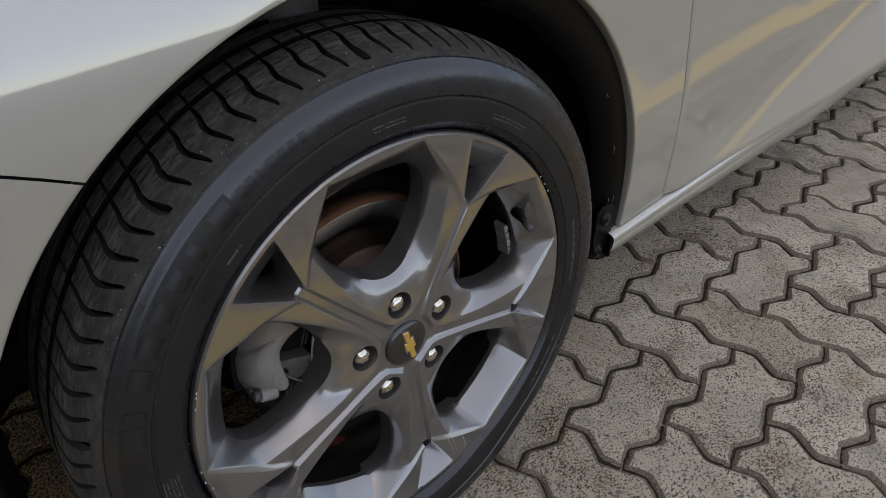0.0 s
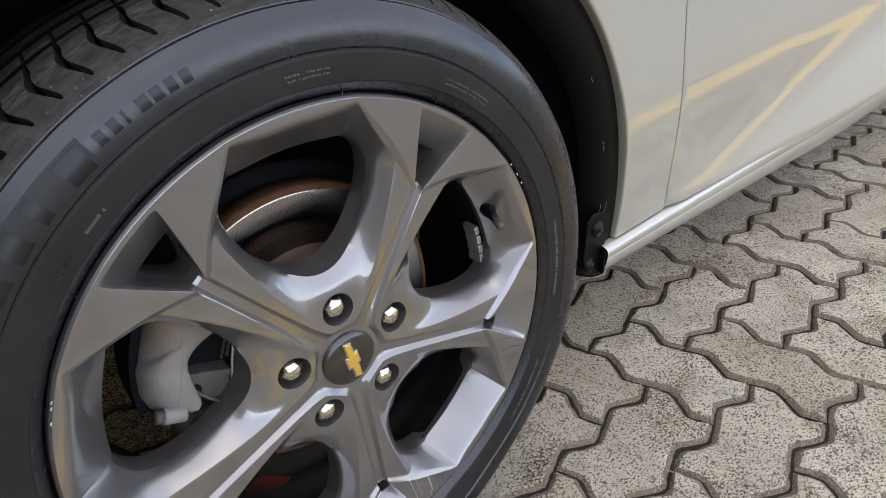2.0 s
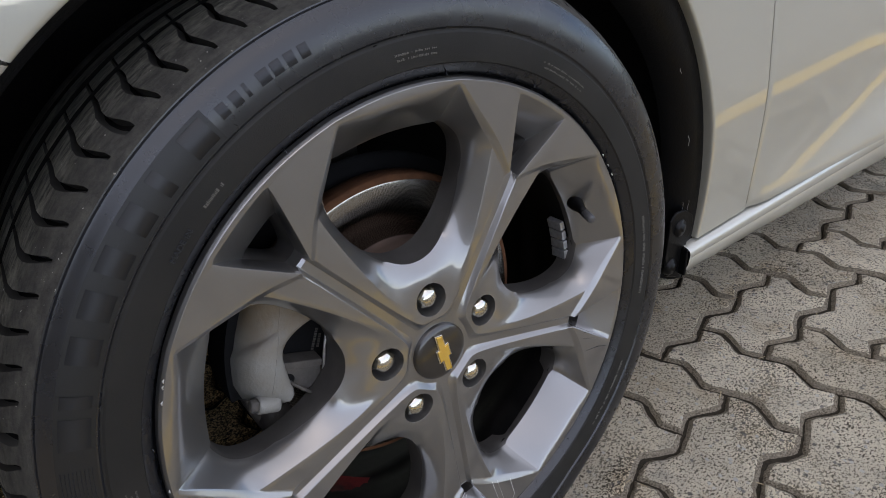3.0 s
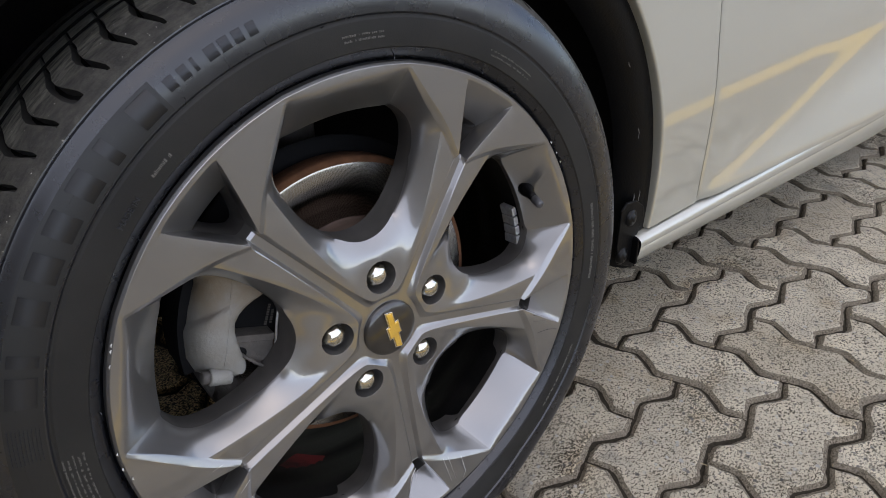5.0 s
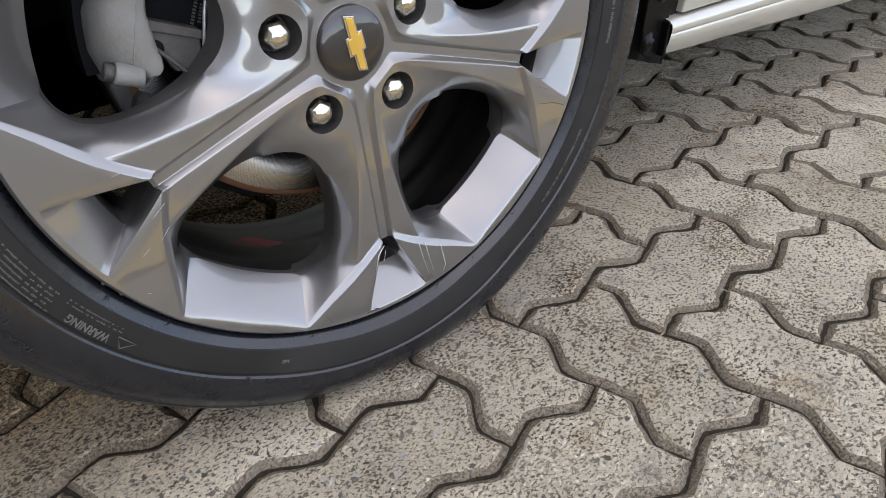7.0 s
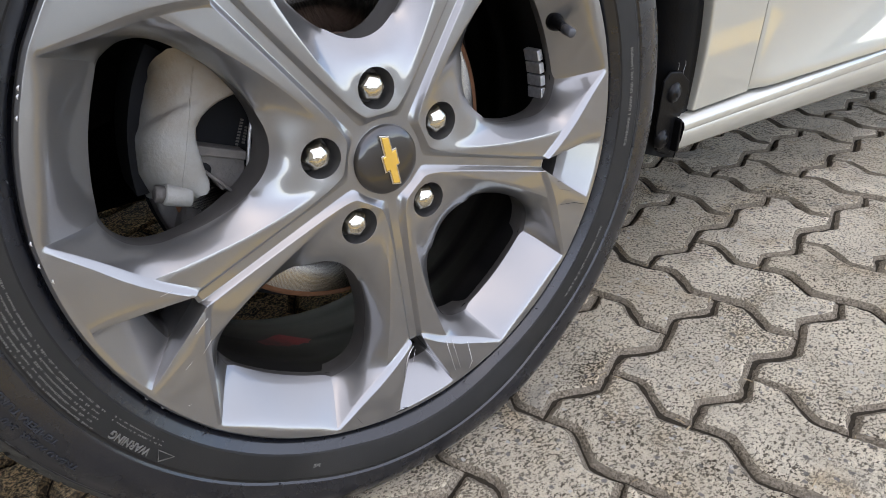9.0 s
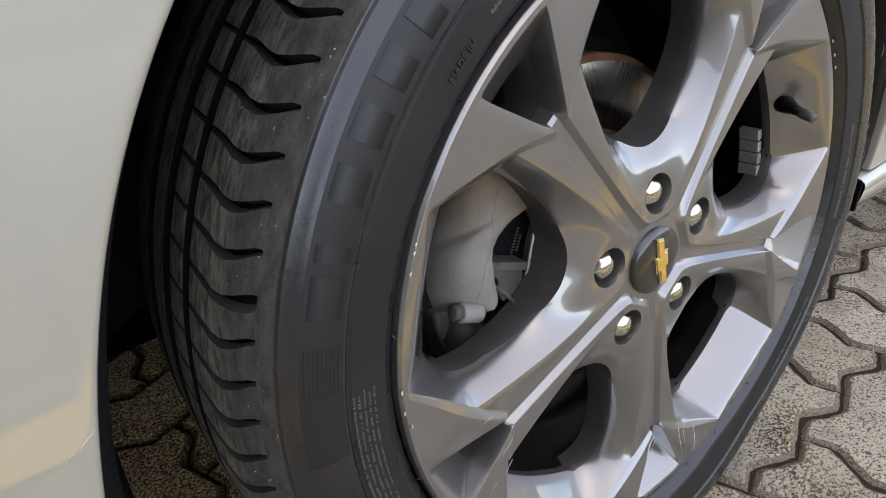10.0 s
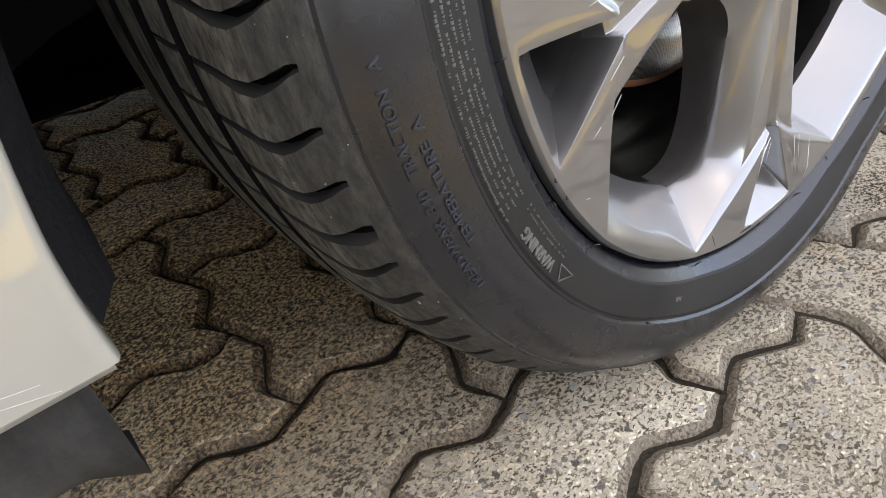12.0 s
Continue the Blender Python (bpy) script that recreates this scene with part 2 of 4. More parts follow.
# concrete paving: pale cement worms over brown worn-out pits, with scattered stones
def concrete(name):
    m = material(name, (0.4, 0.37, 0.32), 0.9, spec=0.2)
    n, l, b = nodes(m)
    vec = n.new("ShaderNodeNewGeometry").outputs["Position"]
    info = n.new("ShaderNodeObjectInfo")
    tone = mix(m, info.outputs["Random"], (0.655, 0.562, 0.415), (0.88, 0.785, 0.610))
    big = ramp(m, noise_tex(m, 9, 6, vec, 0.6), [(0.42, grey(0.0)), (0.72, grey(1.0))])
    base = mix(m, big, tone, (0.585, 0.515, 0.395))
    rust = ramp(m, noise_tex(m, 14, 5, vec), [(0.55, grey(0.0)), (0.80, grey(0.7))])
    base = mix(m, rust, base, (0.54, 0.38, 0.20))
    warp = n.new("ShaderNodeVectorMath")
    warp.operation = "MULTIPLY_ADD"
    wob = n.new("ShaderNodeTexNoise")
    wob.inputs["Scale"].default_value, wob.inputs["Detail"].default_value = 330, 3
    l.new(vec, wob.inputs["Vector"])
    l.new(wob.outputs["Color"], warp.inputs[0])
    warp.inputs[1].default_value = (0.005, 0.005, 0.005)
    l.new(vec, warp.inputs[2])
    sand = ramp(m, noise_tex(m, 760, 3, vec, 0.7), [(0.30, (0.74, 0.71, 0.66)), (0.50, grey(1.0)), (0.70, grey(1.12))])
    base = mix(m, 1.0, base, sand, "MULTIPLY")
    # worn-out pits, longer than wide
    stretch = n.new("ShaderNodeMapping")
    stretch.inputs["Scale"].default_value, stretch.inputs["Rotation"].default_value = (1.0, 1.7, 1.0), (0, 0, 0.9)
    l.new(warp.outputs[0], stretch.inputs["Vector"])
    pits = ramp(m, noise_tex(m, 270, 3, stretch.outputs[0], 0.6), [(0.415, grey(1.0)), (0.465, grey(0.0))])
    worn = ramp(m, noise_tex(m, 270, 3, stretch.outputs[0], 0.6), [(0.475, grey(1.0)), (0.525, grey(0.0))])
    pits = mix(m, ramp(m, noise_tex(m, 7, 5, vec, 0.6), [(0.50, grey(0.0)), (0.66, grey(1.0))]), pits, worn)
    wear = ramp(m, noise_tex(m, 16, 4, vec), [(0.30, grey(0.62)), (0.62, grey(1.0))])
    base = mix(m, mix(m, 1.0, pits, wear, "MULTIPLY"), base, (0.066, 0.051, 0.034))
    # scattered dark and pale stones
    v = n.new("ShaderNodeTexVoronoi")
    v.inputs["Scale"].default_value = 120
    l.new(warp.outputs[0], v.inputs["Vector"])
    sep = n.new("ShaderNodeSeparateColor")
    l.new(v.outputs["Color"], sep.inputs[0])
    inside = ramp(m, v.outputs["Distance"], [(0.24, grey(1.0)), (0.36, grey(0.0))])
    dark = mix(m, 1.0, ramp(m, sep.outputs[0], [(0.80, grey(0.0)), (0.82, grey(0.9))]), inside, "MULTIPLY")
    base = mix(m, dark, base, mix(m, sep.outputs[1], (0.10, 0.088, 0.078), (0.23, 0.21, 0.19)))
    pale = mix(m, 1.0, ramp(m, sep.outputs[2], [(0.93, grey(0.0)), (0.95, grey(0.8))]), inside, "MULTIPLY")
    base = mix(m, pale, base, (0.62, 0.59, 0.53))
    stain = ramp(m, noise_tex(m, 11, 4, vec, 0.5), [(0.60, grey(0.0)), (0.74, grey(0.55))])
    base = mix(m, stain, base, (0.20, 0.185, 0.165))
    base = soiled_shaded(m, vec, base)
    plug(m, "Base Color", base)
    low = mix(m, 1.0, ramp(m, noise_tex(m, 420, 6, vec, 0.7), [(0.36, grey(0.4)), (0.56, grey(1.0))]), mix(m, pits, grey(1.0), grey(0.2)), "MULTIPLY")
    one = bump(m, low, 1.0, 0.0022)
    bump(m, noise_tex(m, 45, 5, vec), 0.4, 0.005, one)
    return m


# dirt packed on the worn edges of the pavers
GRIME = material("edge_grime", (0.15, 0.13, 0.105), 0.9, spec=0.15)
gp = nodes(GRIME)[0].new("ShaderNodeNewGeometry").outputs["Position"]
gm = mix(GRIME, ramp(GRIME, noise_tex(GRIME, 420, 6, gp, 0.7), [(0.40, grey(0.0)), (0.60, grey(1.0))]), (0.085, 0.070, 0.050), (0.33, 0.28, 0.21))
gm = mix(GRIME, ramp(GRIME, noise_tex(GRIME, 30, 5, gp), [(0.45, grey(0.0)), (0.75, grey(0.8))]), gm, (0.20, 0.170, 0.130))
plug(GRIME, "Base Color", soiled_shaded(GRIME, gp, gm))
bump(GRIME, noise_tex(GRIME, 420, 6, gp), 1.0, 0.003)

STONE = concrete("worn_concrete")
SAND = material("joint_sand", (0.10, 0.088, 0.072), 0.95, spec=0.1)
plug(SAND, "Base Color", mix(SAND, noise_tex(SAND, 320, 7), (0.012, 0.010, 0.007), (0.070, 0.058, 0.043)))
bump(SAND, noise_tex(SAND, 400, 7), 0.9, 0.004)


# kerb scuffs on the wheel: (radius in mm, angle) rows, stroke radius, material
SCUFFS = [([(178, -80.4), (212, -80.5)], 0.0007, SCUFF), ([(181, -78.6), (213, -79.0)], 0.0005, SCUFF), ([(194, -74.6), (216, -75.5), (221, -76.9)], 0.0006, SCUFF),
          ([(164, -91.0), (172, -93.3), (189, -94.8)], 0.0009, SCUFF), ([(168, -90.6), (180, -92.0)], 0.0005, SCUFF), ([(222, -98.0), (222, -94.8), (220, -96.0)], 0.0008, DARK_SCUFF),
          ([(214, -108.0), (222, -106.2)], 0.0005, DARK_SCUFF), ([(178, -22.0), (186, -21.6)], 0.0006, DARK_SCUFF), ([(181, -24.0), (199, -24.0)], 0.0005, DARK_SCUFF),
          ([(191, -28.2), (207, -26.8), (221, -26.6)], 0.0006, DARK_SCUFF), ([(165, -157.1), (177, -156.2)], 0.0006, SCUFF), ([(174, -152.4), (184, -151.5)], 0.0005, SCUFF),
          ([(192, -152.1), (199, -151.9)], 0.0004, SCUFF), ([(179, -168.1), (171, -167.8)], 0.0004, SCUFF), ([(218, -146.6), (216, -146.0)], 0.0004, SCUFF)]
CHIPS = [(226.2, 153.6), (226.0, 154.7), (225.6, 157.4), (226.3, 177.7), (223.2, 180.5), (226.4, 174.3), (226.0, 205.9), (225.6, 209.3), (226.2, 24.0), (226.4, 27.0), (226.3, 30.5)]

# ---- mesh helpers ----
def mesh_of(name, verts, faces, smooth=True):
    me = bpy.data.meshes.new(name)
    me.from_pydata([tuple(v) for v in verts], [], [tuple(f) for f in faces])
    me.update()
    if smooth:
        me.polygons.foreach_set("use_smooth", [True] * len(me.polygons))
    return me


def part(name, me, mat, parent=None, label="", m=None):
    """Links a bmesh or a mesh as one object under a thing or a part."""
    if isinstance(me, bmesh.types.BMesh):
        bm, me = me, bpy.data.meshes.new(name)
        bm.to_mesh(me)
        bm.free()
    ob = new(name, me)
    if mat and not me.materials:
        me.materials.append(mat)
    ob.parent = parent
    if m is not None:
        ob.matrix_basis = m
    if label:
        tagged(ob, label)
    return ob


def smooth_by(ob, width, segments=2, angle=22):
    """Rounded edges with clean shading."""
    b = ob.modifiers.new("bevel", "BEVEL")
    b.width, b.segments, b.limit_method, b.angle_limit = width, segments, "ANGLE", radians(angle)
    b.harden_normals = True
    ob.data.polygons.foreach_set("use_smooth", [True] * len(ob.data.polygons))
    return ob


def grid(name, fn, us, vs, close_u=False):
    """A sheet through fn(u, v) for all u and v."""
    verts = [fn(u, v) for u in us for v in vs]
    nu, nv, faces = len(us), len(vs), []
    for i in range(nu if close_u else nu - 1):
        for j in range(nv - 1):
            a, b = i * nv + j, ((i + 1) % nu) * nv + j
            faces.append((a, b, b + 1, a + 1))
    return mesh_of(name, verts, faces)


def steps(a, b, n):
    return [a + (b - a) * i / n for i in range(n + 1)]


def curve_at(table, x):
    """Straight lines through (x, y) rows."""
    return float(np.interp(x, [r[0] for r in table], [r[1] for r in table]))


def lathe(name, profile, n=96, start=0.0, stop=360.0):
    """Turns (radius, depth) rows round the local y axis."""
    full = abs(stop - start) >= 360
    us = [radians(start + (stop - start) * i / n) for i in range(n if full else n + 1)]
    return grid(name, lambda u, v: (v[0] * math.cos(u), v[1], v[0] * math.sin(u)), us, profile, full)


def tube(name, points, radius, n=8):
    """A round bar along points."""
    verts, faces = [], []
    pts = [Vector(p) for p in points]
    for i, p in enumerate(pts):
        way = (pts[min(i + 1, len(pts) - 1)] - pts[max(i - 1, 0)]).normalized()
        side = way.cross(Vector((0.31, 0.77, 0.55))).normalized()
        up = way.cross(side)
        r = radius[i] if isinstance(radius, (list, tuple)) else radius
        verts += [p + r * (math.cos(k * math.tau / n) * side + math.sin(k * math.tau / n) * up) for k in range(n)]
        if i:
            a, b = (i - 1) * n, i * n
            faces += [(a + k, a + (k + 1) % n, b + (k + 1) % n, b + k) for k in range(n)]
    faces += [tuple(range(n))[::-1], tuple(range((len(pts) - 1) * n, len(pts) * n))]
    return mesh_of(name, verts, faces)


def slab(name, outline, y0, y1, taper=0.0):
    """A plate with an (x, z) outline between two depths; taper shrinks its front towards its middle."""
    cx, cz = sum(p[0] for p in outline) / len(outline), sum(p[1] for p in outline) / len(outline)
    n = len(outline)
    verts = [(cx + (x - cx) * (1 - taper), y0, cz + (z - cz) * (1 - taper)) for x, z in outline] + [(x, y1, z) for x, z in outline]
    faces = [tuple(range(n)), tuple(range(n, 2 * n))[::-1]] + [(k, (k + 1) % n, n + (k + 1) % n, n + k) for k in range(n)]
    bm = bmesh.new()
    bv = [bm.verts.new(v) for v in verts]
    for f in faces:
        bm.faces.new([bv[k] for k in f])
    bmesh.ops.recalc_face_normals(bm, faces=bm.faces)
    return bm


# ---- the car's frame: x along the car to its rear, y into it, z up; the hub over its origin ----
HUB = 0.298
car = new("car")
car.matrix_basis = pose(-0.0001, -0.0036, 0, 0, 0, 2.58)
tagged(car, "silver car with a gunmetal alloy wheel parked on paving", "car")
CAMBER = pose(0, 0, HUB, -3.51, 0, 0)


# ---- ground ----
GROUND = mesh_of("ground", [(-400, -400, -0.0078), (400, -400, -0.0078), (400, 400, -0.0078), (-400, 400, -0.0078)], [(0, 1, 2, 3)], False)
ground = part("ground", GROUND, SAND)
tagged(ground, "dark sandy bedding in the joints of the paving", "ground", kind="structure")

W = 0.1023          # half a paver's length: the joints' grid
A0, E1, E2 = Vector((0.4285, -0.0215)), Vector((math.cos(radians(4.4)), math.sin(radians(4.4)))) * W, Vector((-math.sin(radians(4.4)), math.cos(radians(4.4)))) * W
WAVE = [(0.0, 0.0), (0.20, 0.85), (0.33, 1.0), (0.67, -1.0), (0.80, -0.85)]
AMP = 0.093         # swing of the wavy joint, in grid steps


def wave_rows(fine):
    """The joint's swing over one grid step, rounded between its turns; it repeats from step to step."""
    turns = [(s - 1, o) for s, o in WAVE[-2:]] + WAVE + [(1.0, 0.0), (1 + WAVE[1][0], WAVE[1][1])]
    out = []
    for k in range(2, 2 + len(WAVE)):
        p0, p1, p2, p3 = (Vector(turns[k + d]) for d in (-1, 0, 1, 2))
        for q in range(fine):
            t = q / fine
            soft = (2 * p1 + (p2 - p0) * t + (2 * p0 - 5 * p1 + 4 * p2 - p3) * t * t + (3 * p1 - p0 - 3 * p2 + p3) * t ** 3) / 2
            out.append(soft * 0.7 + (p1 + (p2 - p1) * t) * 0.3)
    return out


def paver_outline(nx, ny, fine=4):
    """The wavy outline of a paver nx by ny grid steps, anticlockwise, from its lower left corner."""
    wave, pts = wave_rows(fine), []
    for i in range(nx):
        pts += [(i + s, AMP * o) for s, o in wave]
    for j in range(ny):
        pts += [(nx - AMP * o, j + s) for s, o in wave]
    for i in range(nx, 0, -1):
        pts += [(i - s, ny - AMP * o) for s, o in wave]
    for j in range(ny, 0, -1):
        pts += [(AMP * o, j - s) for s, o in wave]
    return [Vector(p) for p in pts]


def paver_mesh(nx, ny, seed, fine=4):
    rnd = random.Random(seed)
    pts = paver_outline(nx, ny, fine)
    n = len(pts)
    flat = []
    for k, p in enumerate(pts):
        way = (pts[(k + 2 * fine) % n] - pts[k - 2 * fine]).normalized()
        flat.append((p - Vector((nx / 2, ny / 2)), Vector((-way.y, way.x))))

    def ring(inset, z, jit, chip=0.0):
        out = []
        for k, (p, inward) in enumerate(flat):
            worn = chip * max(0.0, noise.noise(Vector((p.x * 5.5, p.y * 5.5, seed * 3.7))))
            q = p * W + inward * (inset + worn + rnd.uniform(-jit, jit))
            r = E1.normalized() * q.x + E2.normalized() * q.y
            out.append((r.x, r.y, z - 0.35 * worn + rnd.uniform(-jit, jit) * 0.6))
        return out

    verts = ring(0.0012, -0.03, 0) + ring(0.0008, -0.0072, 0.0006, 0.003) + ring(0.0034, -0.0044, 0.0008, 0.003) + ring(0.0076, -0.0011, 0.0007, 0.004) + ring(0.0104, 0.0, 0.0003, 0.005)
    faces = [tuple(range(4 * n, 5 * n))]
    for a in range(4):
        faces += [(a * n + k, a * n + (k + 1) % n, (a + 1) * n + (k + 1) % n, (a + 1) * n + k) for k in range(n)]
    me = mesh_of("paver", verts, faces)
    me.polygons[0].use_smooth = False
    me.polygons.foreach_set("material_index", [0] + [2] * n + [1] * (2 * n) + [0] * n)
    return me


# ---- wheel ----
def build_wheel():
    """One alloy wheel: five double spokes with a groove, a small pocket at each fork, nut wells and a barrel. Depth grows into the car."""
    V, F = [], []

    def p(r, a, d):
        return (r * math.cos(radians(a)), r * math.sin(radians(a)), d)

    def uv(u, v, d):
        return (u, v, d)

    C = Vector((52.8 * math.cos(radians(36)), 52.8 * math.sin(radians(36))))
    er, et = Vector((math.cos(radians(36)), math.sin(radians(36)))), Vector((math.sin(radians(36)), -math.cos(radians(36))))

    def nut(k, rad, d):
        f = radians(30 * k)
        q = C + rad * (-math.cos(f) * er + math.sin(f) * et)
        return (q.x, q.y, d)

    P = {"h0": p(26, 0, 7), "h1": p(26, 18, 7), "h2": p(26, 36, 7),
         "Fa": uv(33, 0, 7), "F1": uv(33, 3.4, 7), "f2": p(31, 20, 7), "f1": p(31, 36, 7),
         "Fb": uv(163, 0, 4.5), "F2": uv(163, 3.4, 4.5),
         "G1": uv(39, 6.6, 2.5), "G2": uv(157, 6.6, 0.6), "Lm": p(36, 21, 2.5), "L1": p(34.5, 36, 2.5),
         "R0": uv(62, 9.5, 1.8), "R1": uv(120, 17.5, 0.8), "R2": p(177, 10, 0.5),
         "X1": p(76, 18, 4.5), "U1": p(78, 27, 6.0), "U0": p(74.5, 36, 6.4),
         "W0": p(85, 36, 13.5), "W1": p(89, 27, 13.5), "W2": p(101, 19.8, 16), "W3": p(125, 14.6, 21), "W4": p(150, 13.2, 22),
         "W5": p(170, 14.2, 23), "W6": p(183, 16.6, 25), "W7": p(189.5, 21.5, 28), "W8": p(189, 29, 28), "W9": p(189, 36, 28),
         "T0": uv(161, 5.0, -2.4), "T1": p(183, 9.3, -3.6), "T2": p(204, 17.6, -4.8), "T3": p(222.5, 22.4, -5.8),
         "B2": p(202, 18.8, -1.2), "B3": p(222, 23.0, -5.0),
         "P1": p(222, 7.5, -5.6), "Pm": p(222, 0, -5.6), "Q": p(222.5, 15, -5.6),
         "Z1": p(194, 5.8, 19), "Zm": p(194, 0, 19), "Y0": uv(165, 5.6, 18), "Ym": uv(164, 0, 18),
         "M1": p(216, 29, -6.0), "M2": p(216, 36, -6.0)}
    for k in range(7):
        P[f"N{k}"] = nut(k, 15.0, 2.6 + 0.45 * k)
        P[f"D{k}"] = nut(k, 13.6, 27)
    P["Dc"] = (C.x, C.y, 27)
    wk = [f"W{k}" for k in range(10)]
    for k in wk:
        x, y, d = P[k]
        r, a = math.hypot(x, y), math.degrees(math.atan2(y, x))
        P[k + "b"] = p(r + (3 if k in ("W7", "W8", "W9") else 0), a - (1.2 if 1 <= int(k[1]) <= 6 else 0), 46)
    P["Z1b"], P["Zmb"], P["Y0b"], P["Ymb"] = p(194, 5.8, 46), p(194, 0, 46), uv(164, 5.6, 46), uv(163, 0, 46)
    rim = ["Pm", "P1", "Q", "T3", "B3", "M1", "M2"]
    for k in rim:
        a = math.degrees(math.atan2(P[k][1], P[k][0]))
        P[k + "j"], P[k + "k"], P[k + "l"], P[k + "m"] = p(225.4, a, -5.9), p(227.4, a, -3.8), p(228.2, a, 1), p(224, a, 9)
    faces = ["h0 Fa F1 f2 h1", "h1 f2 f1 h2", "F1 G1 Lm f2", "f2 Lm L1 f1", "Fa Fb F2 F1", "F1 F2 G2 G1",
             "L1 Lm N1 N0", "Lm G1 N2 N1", "G1 R0 N3 N2", "R0 X1 N4 N3", "X1 U1 N5 N4", "U1 U0 N6 N5",
             "G1 G2 R1 R0", "G2 R2 R1", "R0 R1 W3 W2 X1", "X1 W2 W1 U1", "U1 W1 W0 U0", "R1 R2 W5 W4 W3",
             "G2 T0 T1 R2", "R2 T1 T2 B2", "B2 T2 T3 B3", "R2 B2 W6 W5", "B2 B3 W7 W6",
             "T0 P1 Q T3 T2 T1", "Pm P1 Z1 Zm", "T0 P1 Z1 Y0", "F2 G2 T0", "F2 T0 Y0", "Fb F2 Y0 Ym",
             "B3 M1 W8 W7", "M1 M2 W9 W8", "Zm Z1 Z1b Zmb", "Z1 Y0 Y0b Z1b", "Y0 Ym Ymb Y0b"]
    faces += [f"W{k} W{k + 1} W{k + 1}b W{k}b" for k in range(9)]
    faces += [f"N{k} N{k + 1} D{k + 1} D{k}" for k in range(6)] + [f"D{k} D{k + 1} Dc" for k in range(6)]
    for a, b in zip(rim, rim[1:]):
        faces += [f"{a} {b} {b}j {a}j", f"{a}j {b}j {b}k {a}k", f"{a}k {b}k {b}l {a}l", f"{a}l {b}l {b}m {a}m"]
    inner_walls = {k + "b" for k in wk} | {"Z1b", "Zmb", "Y0b", "Ymb"}
    names = list(P)
    at = {n: k for k, n in enumerate(names)}
    sharp = {}

    def crease(chain, w):
        c = chain.split()
        for a, b in zip(c, c[1:]):
            sharp[frozenset((at[a], at[b]))] = w

    crease("T0 P1", 0.95), crease("T0 T1 T2 T3", 0.93), crease("G2 R2 B2 B3", 0.85), crease("G2 T0", 0.9), crease("F2 G2", 0.8), crease("F2 Fb", 0.9)
    crease("Fa F1 F2", 0.9), crease("F1 f2 f1", 0.9), crease("G1 G2", 0.92), crease("G1 Lm L1", 0.9), crease("R0 R1 R2", 0.62)
    crease(" ".join(f"N{k}" for k in range(7)), 1.0), crease(" ".join(f"D{k}" for k in range(7)), 1.0)
    crease("W0 W1 W2", 1.0), crease("W2 W3 W4 W5 W6 W7", 0.35), crease("W7 W8 W9", 0.9), crease(" ".join(k + "b" for k in wk), 1.0), crease("X1 U1 U0", 0.0)
    crease(" ".join(rim), 0.8), crease("P1 Z1", 0.7), crease("Zm Z1 Y0 Ym", 0.85), crease("T0 Y0", 0.8), crease("B3 W7", 0.6), crease("F2 Y0", 0.5)
    for t in "jklm":
        crease(" ".join(k + t for k in rim), 0.7)
    crease("h0 h1 h2", 1.0), crease("B3 M1 M2", 0.3)
    bm = bmesh.new()
    lay = bm.edges.layers.float.new("crease_edge")
    for s in range(5):
        turn = radians(SPOKE + 72 * s)
        c, sn = math.cos(turn), math.sin(turn)
        for flip in (1, -1):
            vs = []
            for n in names:
                x, y, d = P[n]
                y *= flip
                vs.append(bm.verts.new(((x * c - y * sn) / 1000, d / 1000, (x * sn + y * c) / 1000)))
            for f in faces:
                ids = [at[n] for n in f.split()]
                made = bm.faces.new([vs[k] for k in (ids if flip > 0 else ids[::-1])])
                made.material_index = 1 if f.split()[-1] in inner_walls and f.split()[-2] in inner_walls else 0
            for pair, w in sharp.items():
                a, b = pair
                e = bm.edges.get((vs[a], vs[b]))
                if e:
                    e[lay] = w
                    e.smooth = w < 0.6
    bmesh.ops.remove_doubles(bm, verts=bm.verts, dist=0.0002)
    bmesh.ops.recalc_face_normals(bm, faces=bm.faces)
    return bm


SPOKE = 54.7
wheel = part("wheel", build_wheel(), ALLOY, car, "gunmetal five double-spoke alloy wheel with kerb scuffs", CAMBER)
# darker lacquer on the inner side walls of the spokes and pockets
DARK_LACQUER = material("dark_spoke_wall_lacquer", (0.07, 0.066, 0.062), 0.5, 0.4)
plug(DARK_LACQUER, "Base Color", mix(DARK_LACQUER, noise_tex(DARK_LACQUER, 60, 6), (0.045, 0.042, 0.040), (0.095, 0.089, 0.083)))
wheel.data.materials.append(DARK_LACQUER)
wheel.data.polygons.foreach_set("use_smooth", [True] * len(wheel.data.polygons))
sub = wheel.modifiers.new("round", "SUBSURF")
sub.levels = sub.render_levels = 3
edge = wheel.modifiers.new("bevel", "BEVEL")
edge.width, edge.segments, edge.limit_method, edge.angle_limit, edge.harden_normals = 0.0009, 2, "ANGLE", radians(30), True
# barrel colour taken near black to carry the shade inside the wheel
BARREL = material("shaded_barrel_paint", (0.014, 0.014, 0.015), 0.45, spec=0.18)
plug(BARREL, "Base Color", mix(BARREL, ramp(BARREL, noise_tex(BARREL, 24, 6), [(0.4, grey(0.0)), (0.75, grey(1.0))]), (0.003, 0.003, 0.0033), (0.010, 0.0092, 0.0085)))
# a red reflection on the barrel, painted as a patch of its own
RED = material("painted_red_reflection", (0.17, 0.02, 0.02), 0.45, spec=0.35)
